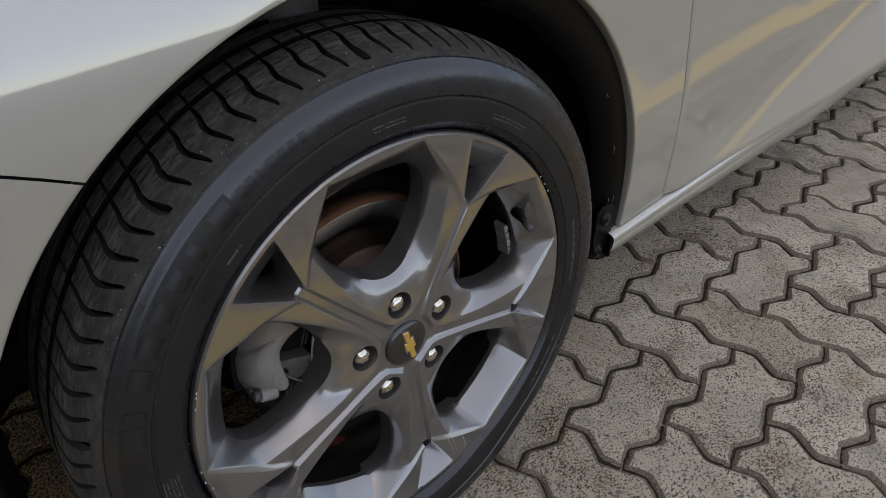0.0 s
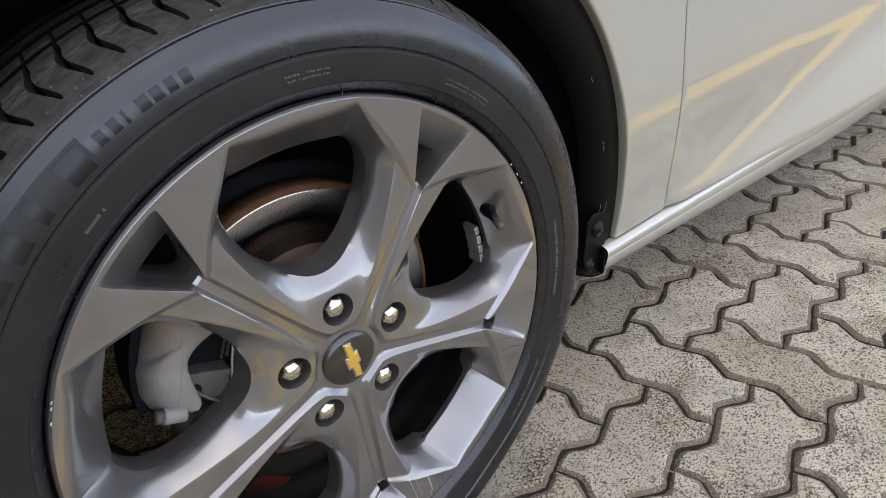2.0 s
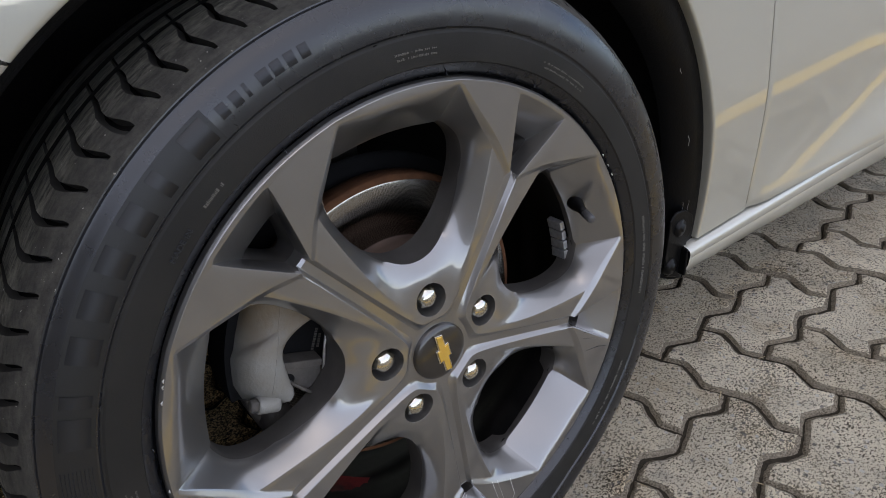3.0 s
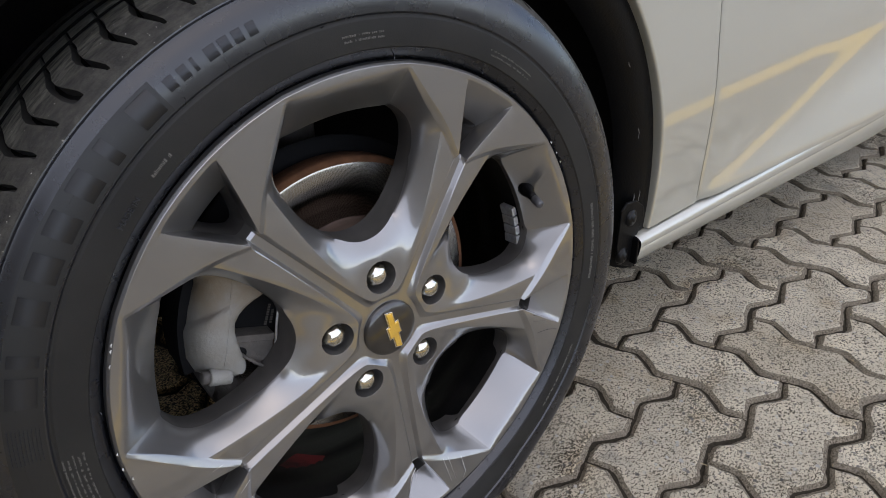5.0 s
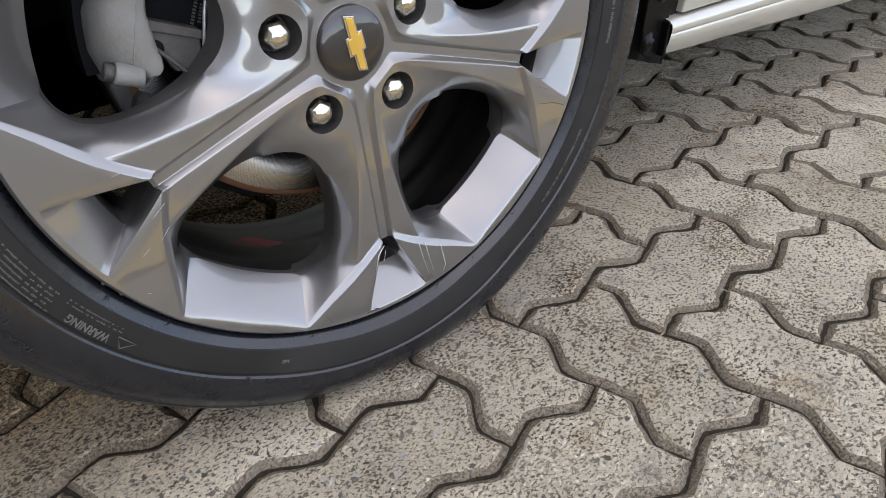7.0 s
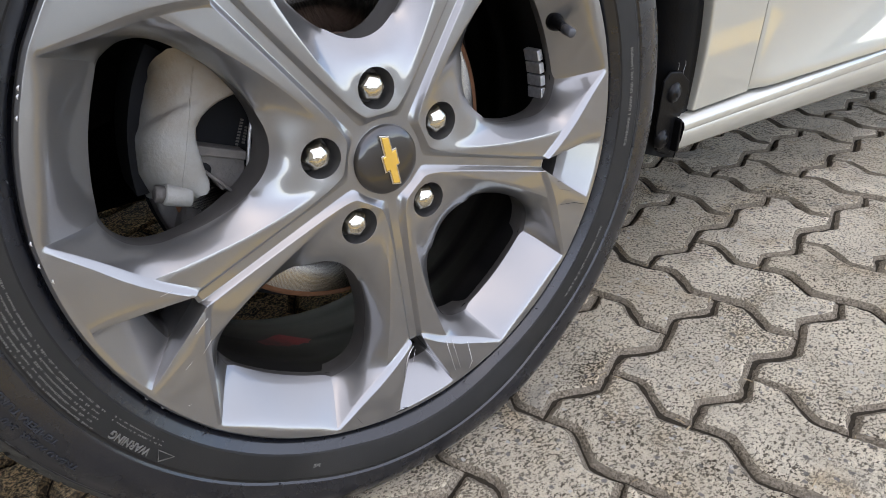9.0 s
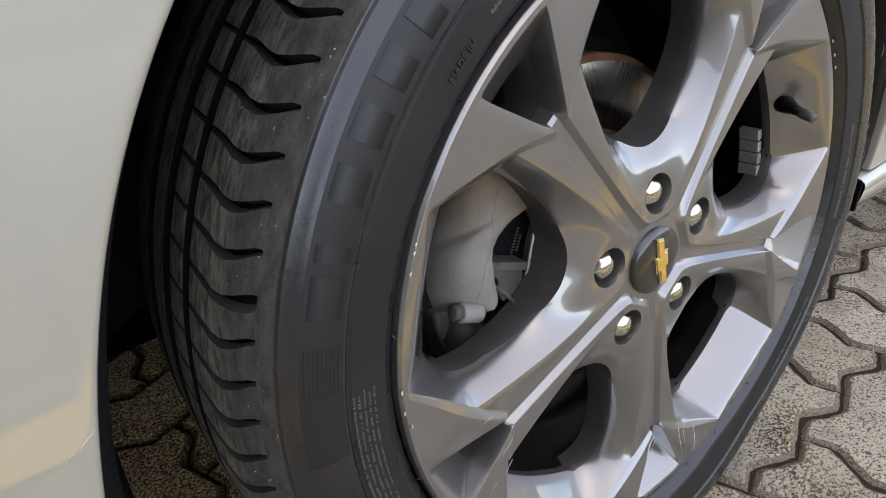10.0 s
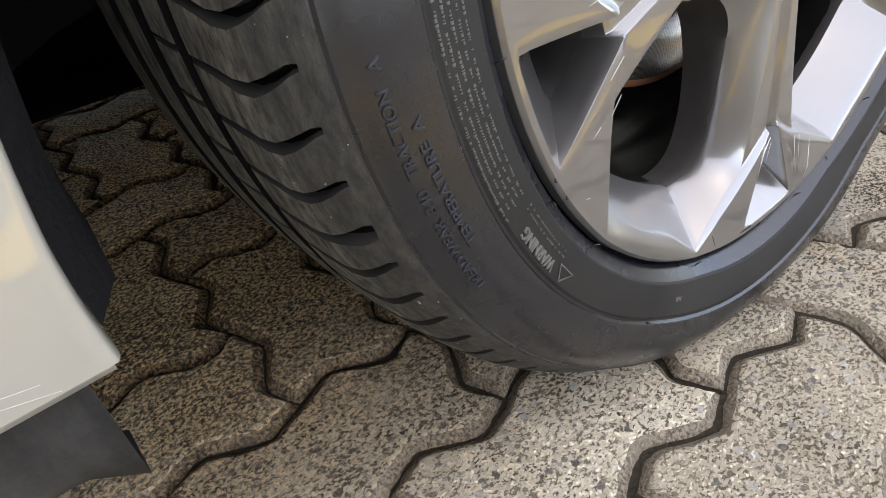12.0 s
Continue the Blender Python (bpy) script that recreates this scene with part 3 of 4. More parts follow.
plug(RED, "Base Color", mix(RED, ramp(RED, noise_tex(RED, 38, 5), [(0.30, grey(0.0)), (0.58, grey(1.0))]), (0.010, 0.005, 0.005), (0.19, 0.020, 0.022)))
part("barrel", lathe("barrel", [(0.1895, 0.030), (0.1905, 0.050), (0.1915, 0.078), (0.1945, 0.0795), (0.1955, 0.10), (0.1965, 0.118), (0.2005, 0.120), (0.203, 0.15), (0.208, 0.175), (0.222, 0.190)], 120), BARREL, wheel, "barrel with the shade inside it painted near black")
part("red_reflection", grid("red_reflection", lambda a, k: tuple(Vector(((0.1957 + 0.00006 * k - 0.0008) * math.cos(radians(a)), 0.081 + (0.0040 - 0.00024 * abs(a + 114)) * k, (0.1957 + 0.00006 * k - 0.0008) * math.sin(radians(a))))), steps(-127, -103, 16), list(range(10))), RED, wheel, "red reflection painted as a patch inside the barrel")
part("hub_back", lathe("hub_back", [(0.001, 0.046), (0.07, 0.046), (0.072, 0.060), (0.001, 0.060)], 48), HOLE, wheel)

PITCHES = 90


def build_tyre():
    """Sidewalls, shoulder and tread turned round the axle; the shoulder is cut by curved sipes, the tread by three grooves."""
    wall = [(221, 9, 0), (227.0, 5.0, 0), (229.2, 2.0, 0), (230.0, -2.2, 0), (231.4, -4.4, 0), (237.2, -9.0, 0), (238.2, -10.4, 0), (250, -12.0, 0), (257.5, -12.2, 0),
            (259.0, -11.5, 0), (260.2, -11.5, 0), (261.6, -13.0, 0), (268, -13.4, 0), (276, -12.7, 0), (282, -11.0, 0), (286.5, -8.8, 0), (289.5, -6.6, 0),
            (291.2, -6.0, 0), (292.2, -4.5, 0)]
    shoulder = [(293.0, -4.4, 0), (295.0, -2.7, 0), (297, 0.0, 0), (298.2, 1.8, 0), (298.7, 2.5, 0.32), (300.5, 5.0, 0.5), (303, 9, 0.8), (305.5, 14, 1),
            (307.8, 20, 1), (309.6, 27, 1), (310.6, 34, 1), (311.2, 41, 1), (311.5, 54, 1)]
    crown = [(310.6, 55.5, 0), (304, 56.5, 0), (304, 63, 0), (311.5, 64.5, 0), (312, 67, 0.35), (312.4, 76, 0.35), (312.5, 84, 0), (305, 85.5, 0),
            (305, 96, 0), (312.5, 97.5, 0), (312.5, 118, 0), (305, 119.5, 0), (305, 130, 0), (312.2, 131.5, 0)]
    inner = [(311.6, 150, 0), (310, 166, 0), (306, 182, 0), (300, 193, 0), (290, 201, 0), (276, 206, 0), (258, 206, 0), (240, 202, 0), (228, 194, 0),
            (222, 188, 0)]
    prof = wall + shoulder + crown + inner
    bend = [(-20, 0.0), (-2, 0.0), (4, 0.06), (10, -0.06), (16, -0.17), (22, -0.22), (28, -0.16), (34, -0.06), (40, 0.0), (50, 0.0), (60, 0.1), (90, 0.3), (220, 0.3)]
    rows = [(0.0, 0.0), (0.012, 1.0), (0.085, 1.0), (0.15, 0.62), (0.22, 0.22), (0.27, 0.0), (0.45, -0.05), (0.7, -0.05), (0.92, 0.0)]
    open_by = [(-3, 0.12), (0, 0.35), (2.5, 0.5), (6, 0.72), (12, 0.86), (20, 0.9), (30, 0.85), (40, 0.7), (54, 0.5)]
    mark_by = [(-3, 1.0), (1.5, 1.2), (2.5, 2.7), (8, 2.0), (15, 1.25), (20, 1.0)]   # wear marks open every ninth cut to a triangle
    pitch = 360.0 / PITCHES
    verts, faces, mats = [], [], []
    lift = Matrix(CAMBER)
    for k in range(PITCHES):
        for s, cut in rows:
            for r, d, amount in prof:
                narrow = 1.0 if s > 0.12 or d > 14 else 0.9
                wide = curve_at(open_by, d) * (curve_at(mark_by, d) if k % 9 == 4 else 1.0)
                a = radians((k + (s * wide if s < 0.3 else max(s, 0.28 * wide)) - curve_at(bend, d)) * pitch)
                deep = 7.0 * cut * amount * narrow if cut > 0 else 4.0 * cut * amount * 0.2
                verts.append(((r - deep) * math.cos(a) / 1000, d / 1000, (r - deep) * math.sin(a) / 1000))
    n, m = len(prof), PITCHES * len(rows)
    for i in range(m):
        for j in range(n - 1):
            a, b = i * n + j, ((i + 1) % m) * n + j
            faces.append((a, b, b + 1, a + 1))
            cut = rows[i % len(rows)][1], rows[(i + 1) % len(rows)][1]
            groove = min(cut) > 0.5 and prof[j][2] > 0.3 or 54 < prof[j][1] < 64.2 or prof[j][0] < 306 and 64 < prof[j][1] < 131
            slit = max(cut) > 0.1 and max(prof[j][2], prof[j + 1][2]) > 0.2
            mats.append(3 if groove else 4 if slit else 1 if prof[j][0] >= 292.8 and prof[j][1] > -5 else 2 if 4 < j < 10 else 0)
    # the tread stands flat on the paving and the wall above it bulges a little
    back = lift.inverted()
    out = []
    for v in verts:
        w = lift @ Vector(v)
        if w.z < 0.0012:
            w.z = 0.0012
        low = max(0.0, (0.075 - w.z) / 0.075)
        if v[1] < 0.03:
            w.y -= 0.006 * low * (1 - low) * 4 * max(0.0, 1 - (abs(v[0]) / 0.16) ** 2)
        out.append(back @ w)
    me = mesh_of("tyre", out, faces)
    me.materials.append(RUBBER)
    me.materials.append(TREAD)
    me.materials.append(BEAD)
    me.materials.append(GROOVE_SHADE)
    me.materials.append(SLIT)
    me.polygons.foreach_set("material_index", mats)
    return me


tyre = part("tyre", build_tyre(), None, wheel, "dusty black road tyre with curved shoulder sipes")
tyre.data.set_sharp_from_angle(angle=radians(24))


def wall_d(r):
    """Depth of the tyre's outer wall at a radius, in metres."""
    return curve_at([(0.2314, -0.0044), (0.2372, -0.0090), (0.2382, -0.0104), (0.250, -0.0120), (0.2575, -0.0122), (0.262, -0.0130), (0.268, -0.0134), (0.276, -0.0127), (0.282, -0.0110), (0.2865, -0.0088), (0.2895, -0.0066)], r)


def arc_text(words, r, a0, a1, tall):
    """Raised words along the wall from one angle to another, read clockwise."""
    cu = bpy.data.curves.new("words", "FONT")
    cu.body, cu.size = words, 1.0
    cu.extrude, cu.bevel_depth, cu.bevel_resolution = 0.05, 0.022, 0
    ob = new("words", cu)
    me = bpy.data.meshes.new_from_object(ob.evaluated_get(bpy.context.evaluated_depsgraph_get()))
    bpy.data.objects.remove(ob)
    xs, ys = [v.co.x for v in me.vertices], [v.co.y for v in me.vertices]
    wide, high = max(xs) - min(xs), max(ys) - min(ys)
    for v in me.vertices:
        a = a0 + (a1 - a0) * (v.co.x - min(xs)) / wide
        rr = r + tall * ((v.co.y - min(ys)) / high - 0.5)
        v.co = (rr * math.cos(radians(a)), wall_d(rr) - 0.0001 - v.co.z * 0.011, rr * math.sin(radians(a)))
    me.materials.clear()
    return me


def arc_bar(r0, r1, a0, a1, lift=0.0004, n=4):
    """A raised plain bar on the tyre's wall."""
    rs = [r0 + 0.00001, r0 + 0.0004, (r0 + r1) / 2, r1 - 0.0004, r1 - 0.00001]
    return grid("bar", lambda a, k: (rs[k] * math.cos(radians(a)), wall_d(rs[k]) - (lift if 0 < k < 4 else -0.0004), rs[k] * math.sin(radians(a))), steps(a0, a1, n), list(range(5)))


def at_polar(r, a, d=0.0):
    return Vector((r * math.cos(radians(a)), d, r * math.sin(radians(a))))


def hexagon(r, d, turn):
    return [(r * math.cos(radians(turn + 60 * k)), d, r * math.sin(radians(turn + 60 * k))) for k in range(6)]


def build_nut(turn):
    """A hexagon whose top is turned to a low smooth dome."""
    n, v, f = 48, [], []
    prof_n = ((1.0, 0.016), (1.0, 0.0012), (0.975, -0.0002), (0.90, -0.0018), (0.75, -0.0034), (0.55, -0.0046), (0.3, -0.0054), (0.02, -0.0057))
    for t, d in prof_n:
        for k in range(n):
            a = math.tau * k / n
            hexr = 0.0091 / math.cos((a + math.pi / 6) % (math.pi / 3) - math.pi / 6)
            r = t * (hexr + (0.0091 - hexr) * min(1.0, max(0.0, (1 - t) * 3.2)))
            v.append((r * math.cos(a + radians(turn)), d, r * math.sin(a + radians(turn))))
    for i in range(len(prof_n) - 1):
        f += [(i * n + k, i * n + (k + 1) % n, (i + 1) * n + (k + 1) % n, (i + 1) * n + k) for k in range(n)]
    me = mesh_of("wheel_nut", v, f)
    me.set_sharp_from_angle(angle=radians(40))
    return me


for k in range(5):
    nut_ob = part("wheel_nut", build_nut(14 + 23 * k), CHROME, wheel, "chrome hexagonal wheel nut", Matrix.Translation(at_polar(0.0528, SPOKE + 36 + 72 * k, 0.0095)))
    part("nut_washer", lathe("nut_washer", [(0.0098, 0.020), (0.0125, 0.0205), (0.0130, 0.026)], 24), IRON, wheel, "", Matrix.Translation(at_polar(0.0528, SPOKE + 36 + 72 * k, 0.0)))

cap = part("center_cap", lathe("center_cap", [(0.0001, 0.0005), (0.012, 0.0008), (0.020, 0.0018), (0.0245, 0.0032), (0.0258, 0.0045), (0.0262, 0.008)], 64), CAP, wheel, "dark glossy wheel centre cap")


def cross_mark(grow):
    """A slanted cross mark as (x, z) corners, in metres; grow widens it all round."""
    half = [(-6.8, 20.2), (1.2, 18.5), (2.7, 7.9), (5.9, 8.7), (7.6, -4.6), (5.1, -5.2)]
    pts = [Vector(q) for q in half] + [-Vector(q) for q in half]
    out = []
    for k, q in enumerate(pts):
        a, b = (q - pts[k - 1]).normalized(), (pts[(k + 1) % 12] - q).normalized()
        n1, n2 = Vector((-a.y, a.x)), Vector((-b.y, b.x))
        o = q + (n1 + n2) / max(0.4, 1 + n1.dot(n2)) * grow
        out.append((o.x / 1000, o.y / 1000))
    return out


border = part("emblem_border", slab("emblem_border", cross_mark(0.0), -0.0006, 0.0030), CHROME, wheel, "thin chrome emblem border", pose(0.0004, 0, 0.0006))
emblem = part("emblem", slab("emblem", cross_mark(-1.25), -0.0014, 0.0025), GOLD, wheel, "slanted gold cross emblem", pose(0.0004, 0, 0.0006))
smooth_by(border, 0.0004), smooth_by(emblem, 0.0004)

# sidewall writing
for words, r, a0, a1, tall in (("TRACTION   A", 0.2815, 193.2, 184.4, 0.0040), ("TEMPERATURE  A", 0.2742, 201.4, 189.2, 0.0042), ("TREADWEAR  340", 0.2815, 206.2, 194.4, 0.0038),
                               ("WARNING", 0.2535, 212.6, 205.6, 0.0056), ("MADE IN", 0.2455, 135.6, 130.6, 0.0036)):
    part("raised_lettering", arc_text(words, r, a0, a1, tall), PRINT if words == "WARNING" else LETTER, wheel, "raised black rubber lettering")
part("warning_triangle", tube("warning_triangle", [at_polar(r, a, wall_d(r) - 0.0002) for r, a in ((0.2565, 214.8), (0.2495, 213.6), (0.2500, 216.6), (0.2565, 214.8))], 0.0005, 6), PRINT, wheel)
part("dark_wall_panel", grid("dark_wall_panel", lambda a, r: (r * math.cos(radians(a)), wall_d(r) - 0.00025, r * math.sin(radians(a))), steps(178.0, 118.4, 60), steps(0.2625, 0.2835, 4)), SATIN, wheel, "matt darker panel of the sidewall")
for k, wide in enumerate((4.2, 1.6, 3.4, 3.4, 3.2, 3.0, 1.6, 3.6)):
    a = 161.5 - 5.55 * k
    part("raised_bar", arc_bar(0.2650, 0.2815, a, a - wide, 0.0008, 3), BAR, wheel, "plain raised bar of a maker's mark")
for k in range(7):
    part("raised_bar", arc_bar(0.2705, 0.2790, 117.2 - 2.05 * k, 117.2 - 2.05 * k - (1.3, 1.3, 0.5, 1.6, 1.4, 1.3, 1.3)[k], 0.0005, 2), LETTER, wheel)
for k in range(9):
    part("fine_rib", arc_bar(0.2650 + 0.002 * k, 0.2658 + 0.002 * k, 169.6, 164.4, 0.0006, 3), LETTER, wheel)
rnd = random.Random(11)


def fine_print(rows_r, a_from, a_to, tall):
    """Rows of small dashes, too fine to read, as one mesh."""
    vs, fs = [], []
    for r in rows_r:
        a = a_from + rnd.uniform(-0.6, 0.6)
        while a > a_to:
            w, high, low = rnd.choice((0.10, 0.16, 0.22, 0.28)), tall * rnd.uniform(0.70, 1.0), tall * rnd.uniform(0.0, 0.15)
            me = arc_bar(r + low, r + max(high, low + 0.0012), a, a - w, 0.0004, 1)
            b = len(vs)
            vs += [tuple(v.co) for v in me.vertices]
            fs += [tuple(b + k for k in p.vertices) for p in me.polygons]
            bpy.data.meshes.remove(me)
            a -= w + (rnd.uniform(0.07, 0.14) if rnd.random() > 0.16 else rnd.uniform(0.35, 0.7))
    return mesh_of("fine_print", vs, fs, False)


for rows_r, a_from, a_to, tall in (([0.2440, 0.2470, 0.2500, 0.2530, 0.2560], 202.5, 171.0, 0.0019), ([0.2430, 0.2455], 214.0, 204.0, 0.0016), ([0.2445], 127.6, 122.6, 0.0032), ([0.2470], 9.0, -12.5, 0.0042),
                                   ([0.2440, 0.2475], 60.0, 48.0, 0.0022), ([0.2445, 0.2480], 92.0, 84.0, 0.0022), ([0.2480], 284.0, 268.0, 0.0034), ([0.2480], 330.0, 312.0, 0.0034), ([0.2460], 256.0, 243.0, 0.0040)):
    part("fine_print", fine_print(rows_r, a_from, a_to, tall), PRINT, wheel, "rows of fine raised print")

# moulding whiskers on the bead and the wall
for k in range(26):
    a, r = 360 / 26 * k + rnd.uniform(-4, 4), (0.2318, 0.2590, 0.2605)[k % 3] if k % 2 else 0.2322
    q = at_polar(r, a, wall_d(r) + 0.0006)
    t = at_polar(r - rnd.uniform(0.002, 0.006) * (k % 2 == 0) + 0.001, a + rnd.uniform(-0.6, 0.6), wall_d(r) - rnd.uniform(0.002, 0.0045))
    part("moulding_whisker", tube("moulding_whisker", [q, (q + t) / 2 + Vector((0.0004, 0, 0.0003)), t], [0.0005, 0.0004, 0.0003], 5), RUBBER, wheel)


# kerb scuffs on the spokes: short strokes that lie in the lacquer
def facet_d(r):
    return -0.0024 - 0.0034 * (r - 161) / 61


for pts, wide, mat in SCUFFS:
    part("scuff_mark", tube("scuff_mark", [at_polar(r / 1000, a, facet_d(r)) for r, a in pts], [wide * 0.3] + [wide * 0.62] * (len(pts) - 2) + [wide * 0.3], 5), mat, wheel)

for r, a in CHIPS:
    part("paint_chip", tube("paint_chip", [at_polar(r / 1000, a, -0.0072), at_polar(r / 1000 + 0.0006, a + 0.35, -0.0073), at_polar(r / 1000, a + 0.7, -0.0072)], [0.0003, 0.0007, 0.0003], 5), SCUFF if a < 200 else DARK_SCUFF, wheel)

# valve
VB = at_polar(0.1945, 19.6, 0.016)
valve = part("valve_stem", tube("valve_stem", [VB + Vector((0.002, 0.004, 0.001)), VB, VB + Vector((-0.0035, -0.009, -0.0013)), VB + Vector((-0.006, -0.016, -0.0026))], [0.0082, 0.0070, 0.0043, 0.0036], 16), BLACK, wheel, "black rubber tyre valve stem")
VCAP = material("grey_valve_cap", (0.055, 0.055, 0.058), 0.4)
part("valve_cap", tube("valve_cap", [VB + Vector((-0.0058, -0.0155, -0.0025)), VB + Vector((-0.0060, -0.0160, -0.0026)), VB + Vector((-0.0098, -0.0270, -0.0042)), VB + Vector((-0.0101, -0.0280, -0.0044))], [0.0034, 0.0043, 0.0039, 0.0028], 16), VCAP, valve, "grey plastic valve cap")

# stick-on balance weights inside the barrel
for k in range(4):
    a = 11.5 - 3.55 * k
    w_ob = part("balance_weight", slab("balance_weight", [(-0.0050, -0.0052), (0.0012, -0.0052), (0.0012, 0.0052), (-0.0050, 0.0052)], -0.009, 0.009, 0.08), LEAD, wheel, "grey stick-on balance weight",
                Matrix.Translation(at_polar(0.1868, a, 0.043)) @ pose(0, 0, 0, 0, -a, 0))
    smooth_by(w_ob, 0.0009, 2)

# ---- brake ----
disc = part("brake_disc", lathe("brake_disc", [(0.084, 0.0735), (0.084, 0.0722), (0.132, 0.0722), (0.1335, 0.0726)], 120), DISC, car, "machined steel brake disc with a rusty edge", CAMBER)
part("disc_edge", lathe("disc_edge", [(0.1335, 0.0726), (0.138, 0.0735), (0.139, 0.076), (0.139, 0.094), (0.137, 0.096), (0.08, 0.096)], 120), RUST, disc)
part("disc_hat", lathe("disc_hat", [(0.084, 0.0735), (0.0815, 0.0725), (0.080, 0.066), (0.078, 0.052), (0.070, 0.0475), (0.02, 0.0475)], 96), HAT, disc)
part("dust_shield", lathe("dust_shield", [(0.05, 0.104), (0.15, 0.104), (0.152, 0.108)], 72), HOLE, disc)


def arc_slab(r0, r1, a0, a1, d0, d1, n=14):
    """A curved block between two radii, two angles and two depths."""
    bm = bmesh.new()
    rows = []
    for a in steps(a0, a1, n):
        rows.append([bm.verts.new(at_polar(r, a, d)) for r, d in ((r0, d0), (r1, d0), (r1, d1), (r0, d1))])
    for x, y in zip(rows, rows[1:]):
        for k in range(4):
            bm.faces.new((x[k], x[(k + 1) % 4], y[(k + 1) % 4], y[k]))
    bm.faces.new(rows[0])
    bm.faces.new(rows[-1][::-1])
    bmesh.ops.recalc_face_normals(bm, faces=bm.faces)
    return bm


CAL_LEFT = [(1, -130), (4, -136), (7, -141), (13, -152), (18, -158), (33, -161), (57, -157), (75, -149), (88, -141), (97, -133)]
CAL_RIGHT = [(1, -121), (4, -118), (10, -117), (20, -118), (30, -118), (38, -118), (46, -116), (52, -111), (57, -103), (60, -95), (62, -84), (64, -78), (80, -78), (90, -92), (97, -106)]


def caliper_shell():
    """The cast body: a rolled outer side, a flat front and a round opening towards the hub."""
    us = [0.0, 0.03, 0.08, 0.15, 0.24, 0.36, 0.5, 0.7, 0.88, 0.96, 1.0, 1.001]
    return grid("brake_caliper", caliper_pt, steps(1, 97, 66), us)


def caliper_pt(z, u):
    """A point of the cast body, from its outer side to its round opening."""
    fall = [(0.0, 0.048), (0.03, 0.037), (0.08, 0.028), (0.15, 0.0200), (0.24, 0.0128), (0.36, 0.0066), (0.5, 0.0026), (0.7, 0.0), (0.88, 0.0), (0.96, 0.0006), (1.0, 0.0024), (1.001, 0.030)]
    x0, x1 = curve_at(CAL_LEFT, z), curve_at(CAL_RIGHT, z)
    deep = curve_at(fall, u) * min(1.0, max(0.35, (x1 - x0) / 40))
    sag = deep if u < 0.5 else 0.0
    return Vector(((x0 + (x1 - x0) * min(u, 1.0)) / 1000 + 0.12 * sag, 0.0415 + deep + 0.00006 * max(0, z - 60), z / 1000 - 0.5 * sag))


def seam_u(z, x):
    x0, x1 = curve_at(CAL_LEFT, z), curve_at(CAL_RIGHT, z)
    return max(0.3, min(0.95, (x - x0) / (x1 - x0)))


def hub_pt(x, z, d):
    return Vector((x / 1000, d, z / 1000))


caliper = part("brake_caliper", caliper_shell(), CAST, car, "cast brake caliper, pale grey with brown heat stains", CAMBER)
# bracket in black: the shade of the barrel over it is painted in
part("caliper_bracket", arc_slab(0.146, 0.160, 142, 179, 0.072, 0.115, 16), HOLE, caliper, "bracket beside the caliper, black with painted-in shade")
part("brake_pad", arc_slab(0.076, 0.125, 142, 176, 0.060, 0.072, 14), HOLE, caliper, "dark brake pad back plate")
for (x0, z0), (x1, z1), count in (((-89, 22.5), (-80, 40.5), 9), ((-84, 22.5), (-78.5, 34.5), 6)):
    for k in range(count):
        t = (k + 0.5) / count
        way = math.degrees(math.atan2(z1 - z0, x1 - x0))
        part("plain_bar", slab("plain_bar", [(-0.0007, -0.0011), (0.0007, -0.0011), (0.0007, 0.0011), (-0.0007, 0.0011)], -0.0003, 0.0004), IRON, caliper, "", Matrix.Translation(hub_pt(x0 + (x1 - x0) * t, z0 + (z1 - z0) * t, 0.0598)) @ pose(0, 0, 0, 0, -way, 0))
clip_ob = part("pad_clip", slab("pad_clip", [(-0.119, 0.020), (-0.1195, 0.034), (-0.088, 0.021), (-0.0905, 0.006), (-0.098, -0.001), (-0.110, -0.002)], 0.047, 0.060, 0.02), IRON, caliper, "grey steel pad clip")
smooth_by(clip_ob, 0.0012)
shelf = part("pad_shelf", slab("pad_shelf", [(-0.119, 0.035), (-0.087, 0.0215), (-0.0885, 0.0155), (-0.120, 0.028)], 0.0435, 0.060, 0.02), IRON, caliper)
smooth_by(shelf, 0.001)
part("casting_seam", tube("casting_seam", [caliper_pt(84 - 76 * t, seam_u(84 - 76 * t, -107 - 29 * t)) + Vector((0, 0.0002, 0)) for t in steps(0, 1, 24)], 0.0006, 5), CAST, caliper)
lug = part("pin_boss", tube("pin_boss", [hub_pt(-131, 0.4, 0.0475), hub_pt(-132.5, 1.0, 0.0475), hub_pt(-146, 7, 0.0475), hub_pt(-147, 7.5, 0.0475)], [0.0066, 0.0072, 0.0072, 0.0064], 18), CAST, caliper)
part("pin_bolt", tube("pin_bolt", [hub_pt(-146.5, 7.3, 0.0475), hub_pt(-152, 9.7, 0.0475), hub_pt(-152.6, 10.0, 0.0475), hub_pt(-152.7, 10.0, 0.0475)], [0.0058, 0.0058, 0.0046, 0.0002], 6), IRON, caliper, "hexagonal pin bolt")
part("sensor_wire", tube("sensor_wire", [hub_pt(-118, 16, 0.052), hub_pt(-117, 14.5, 0.042), hub_pt(-111, 7, 0.040), hub_pt(-104, -3, 0.042), hub_pt(-101, -13, 0.048), hub_pt(-104, -24, 0.060)], 0.0014, 8), IRON, caliper)
part("wire_grommet", tube("wire_grommet", [hub_pt(-118, 16.5, 0.060), hub_pt(-118, 16.5, 0.046), hub_pt(-118, 16.5, 0.0455)], [0.0050, 0.0050, 0.0036], 14), HOLE, caliper)
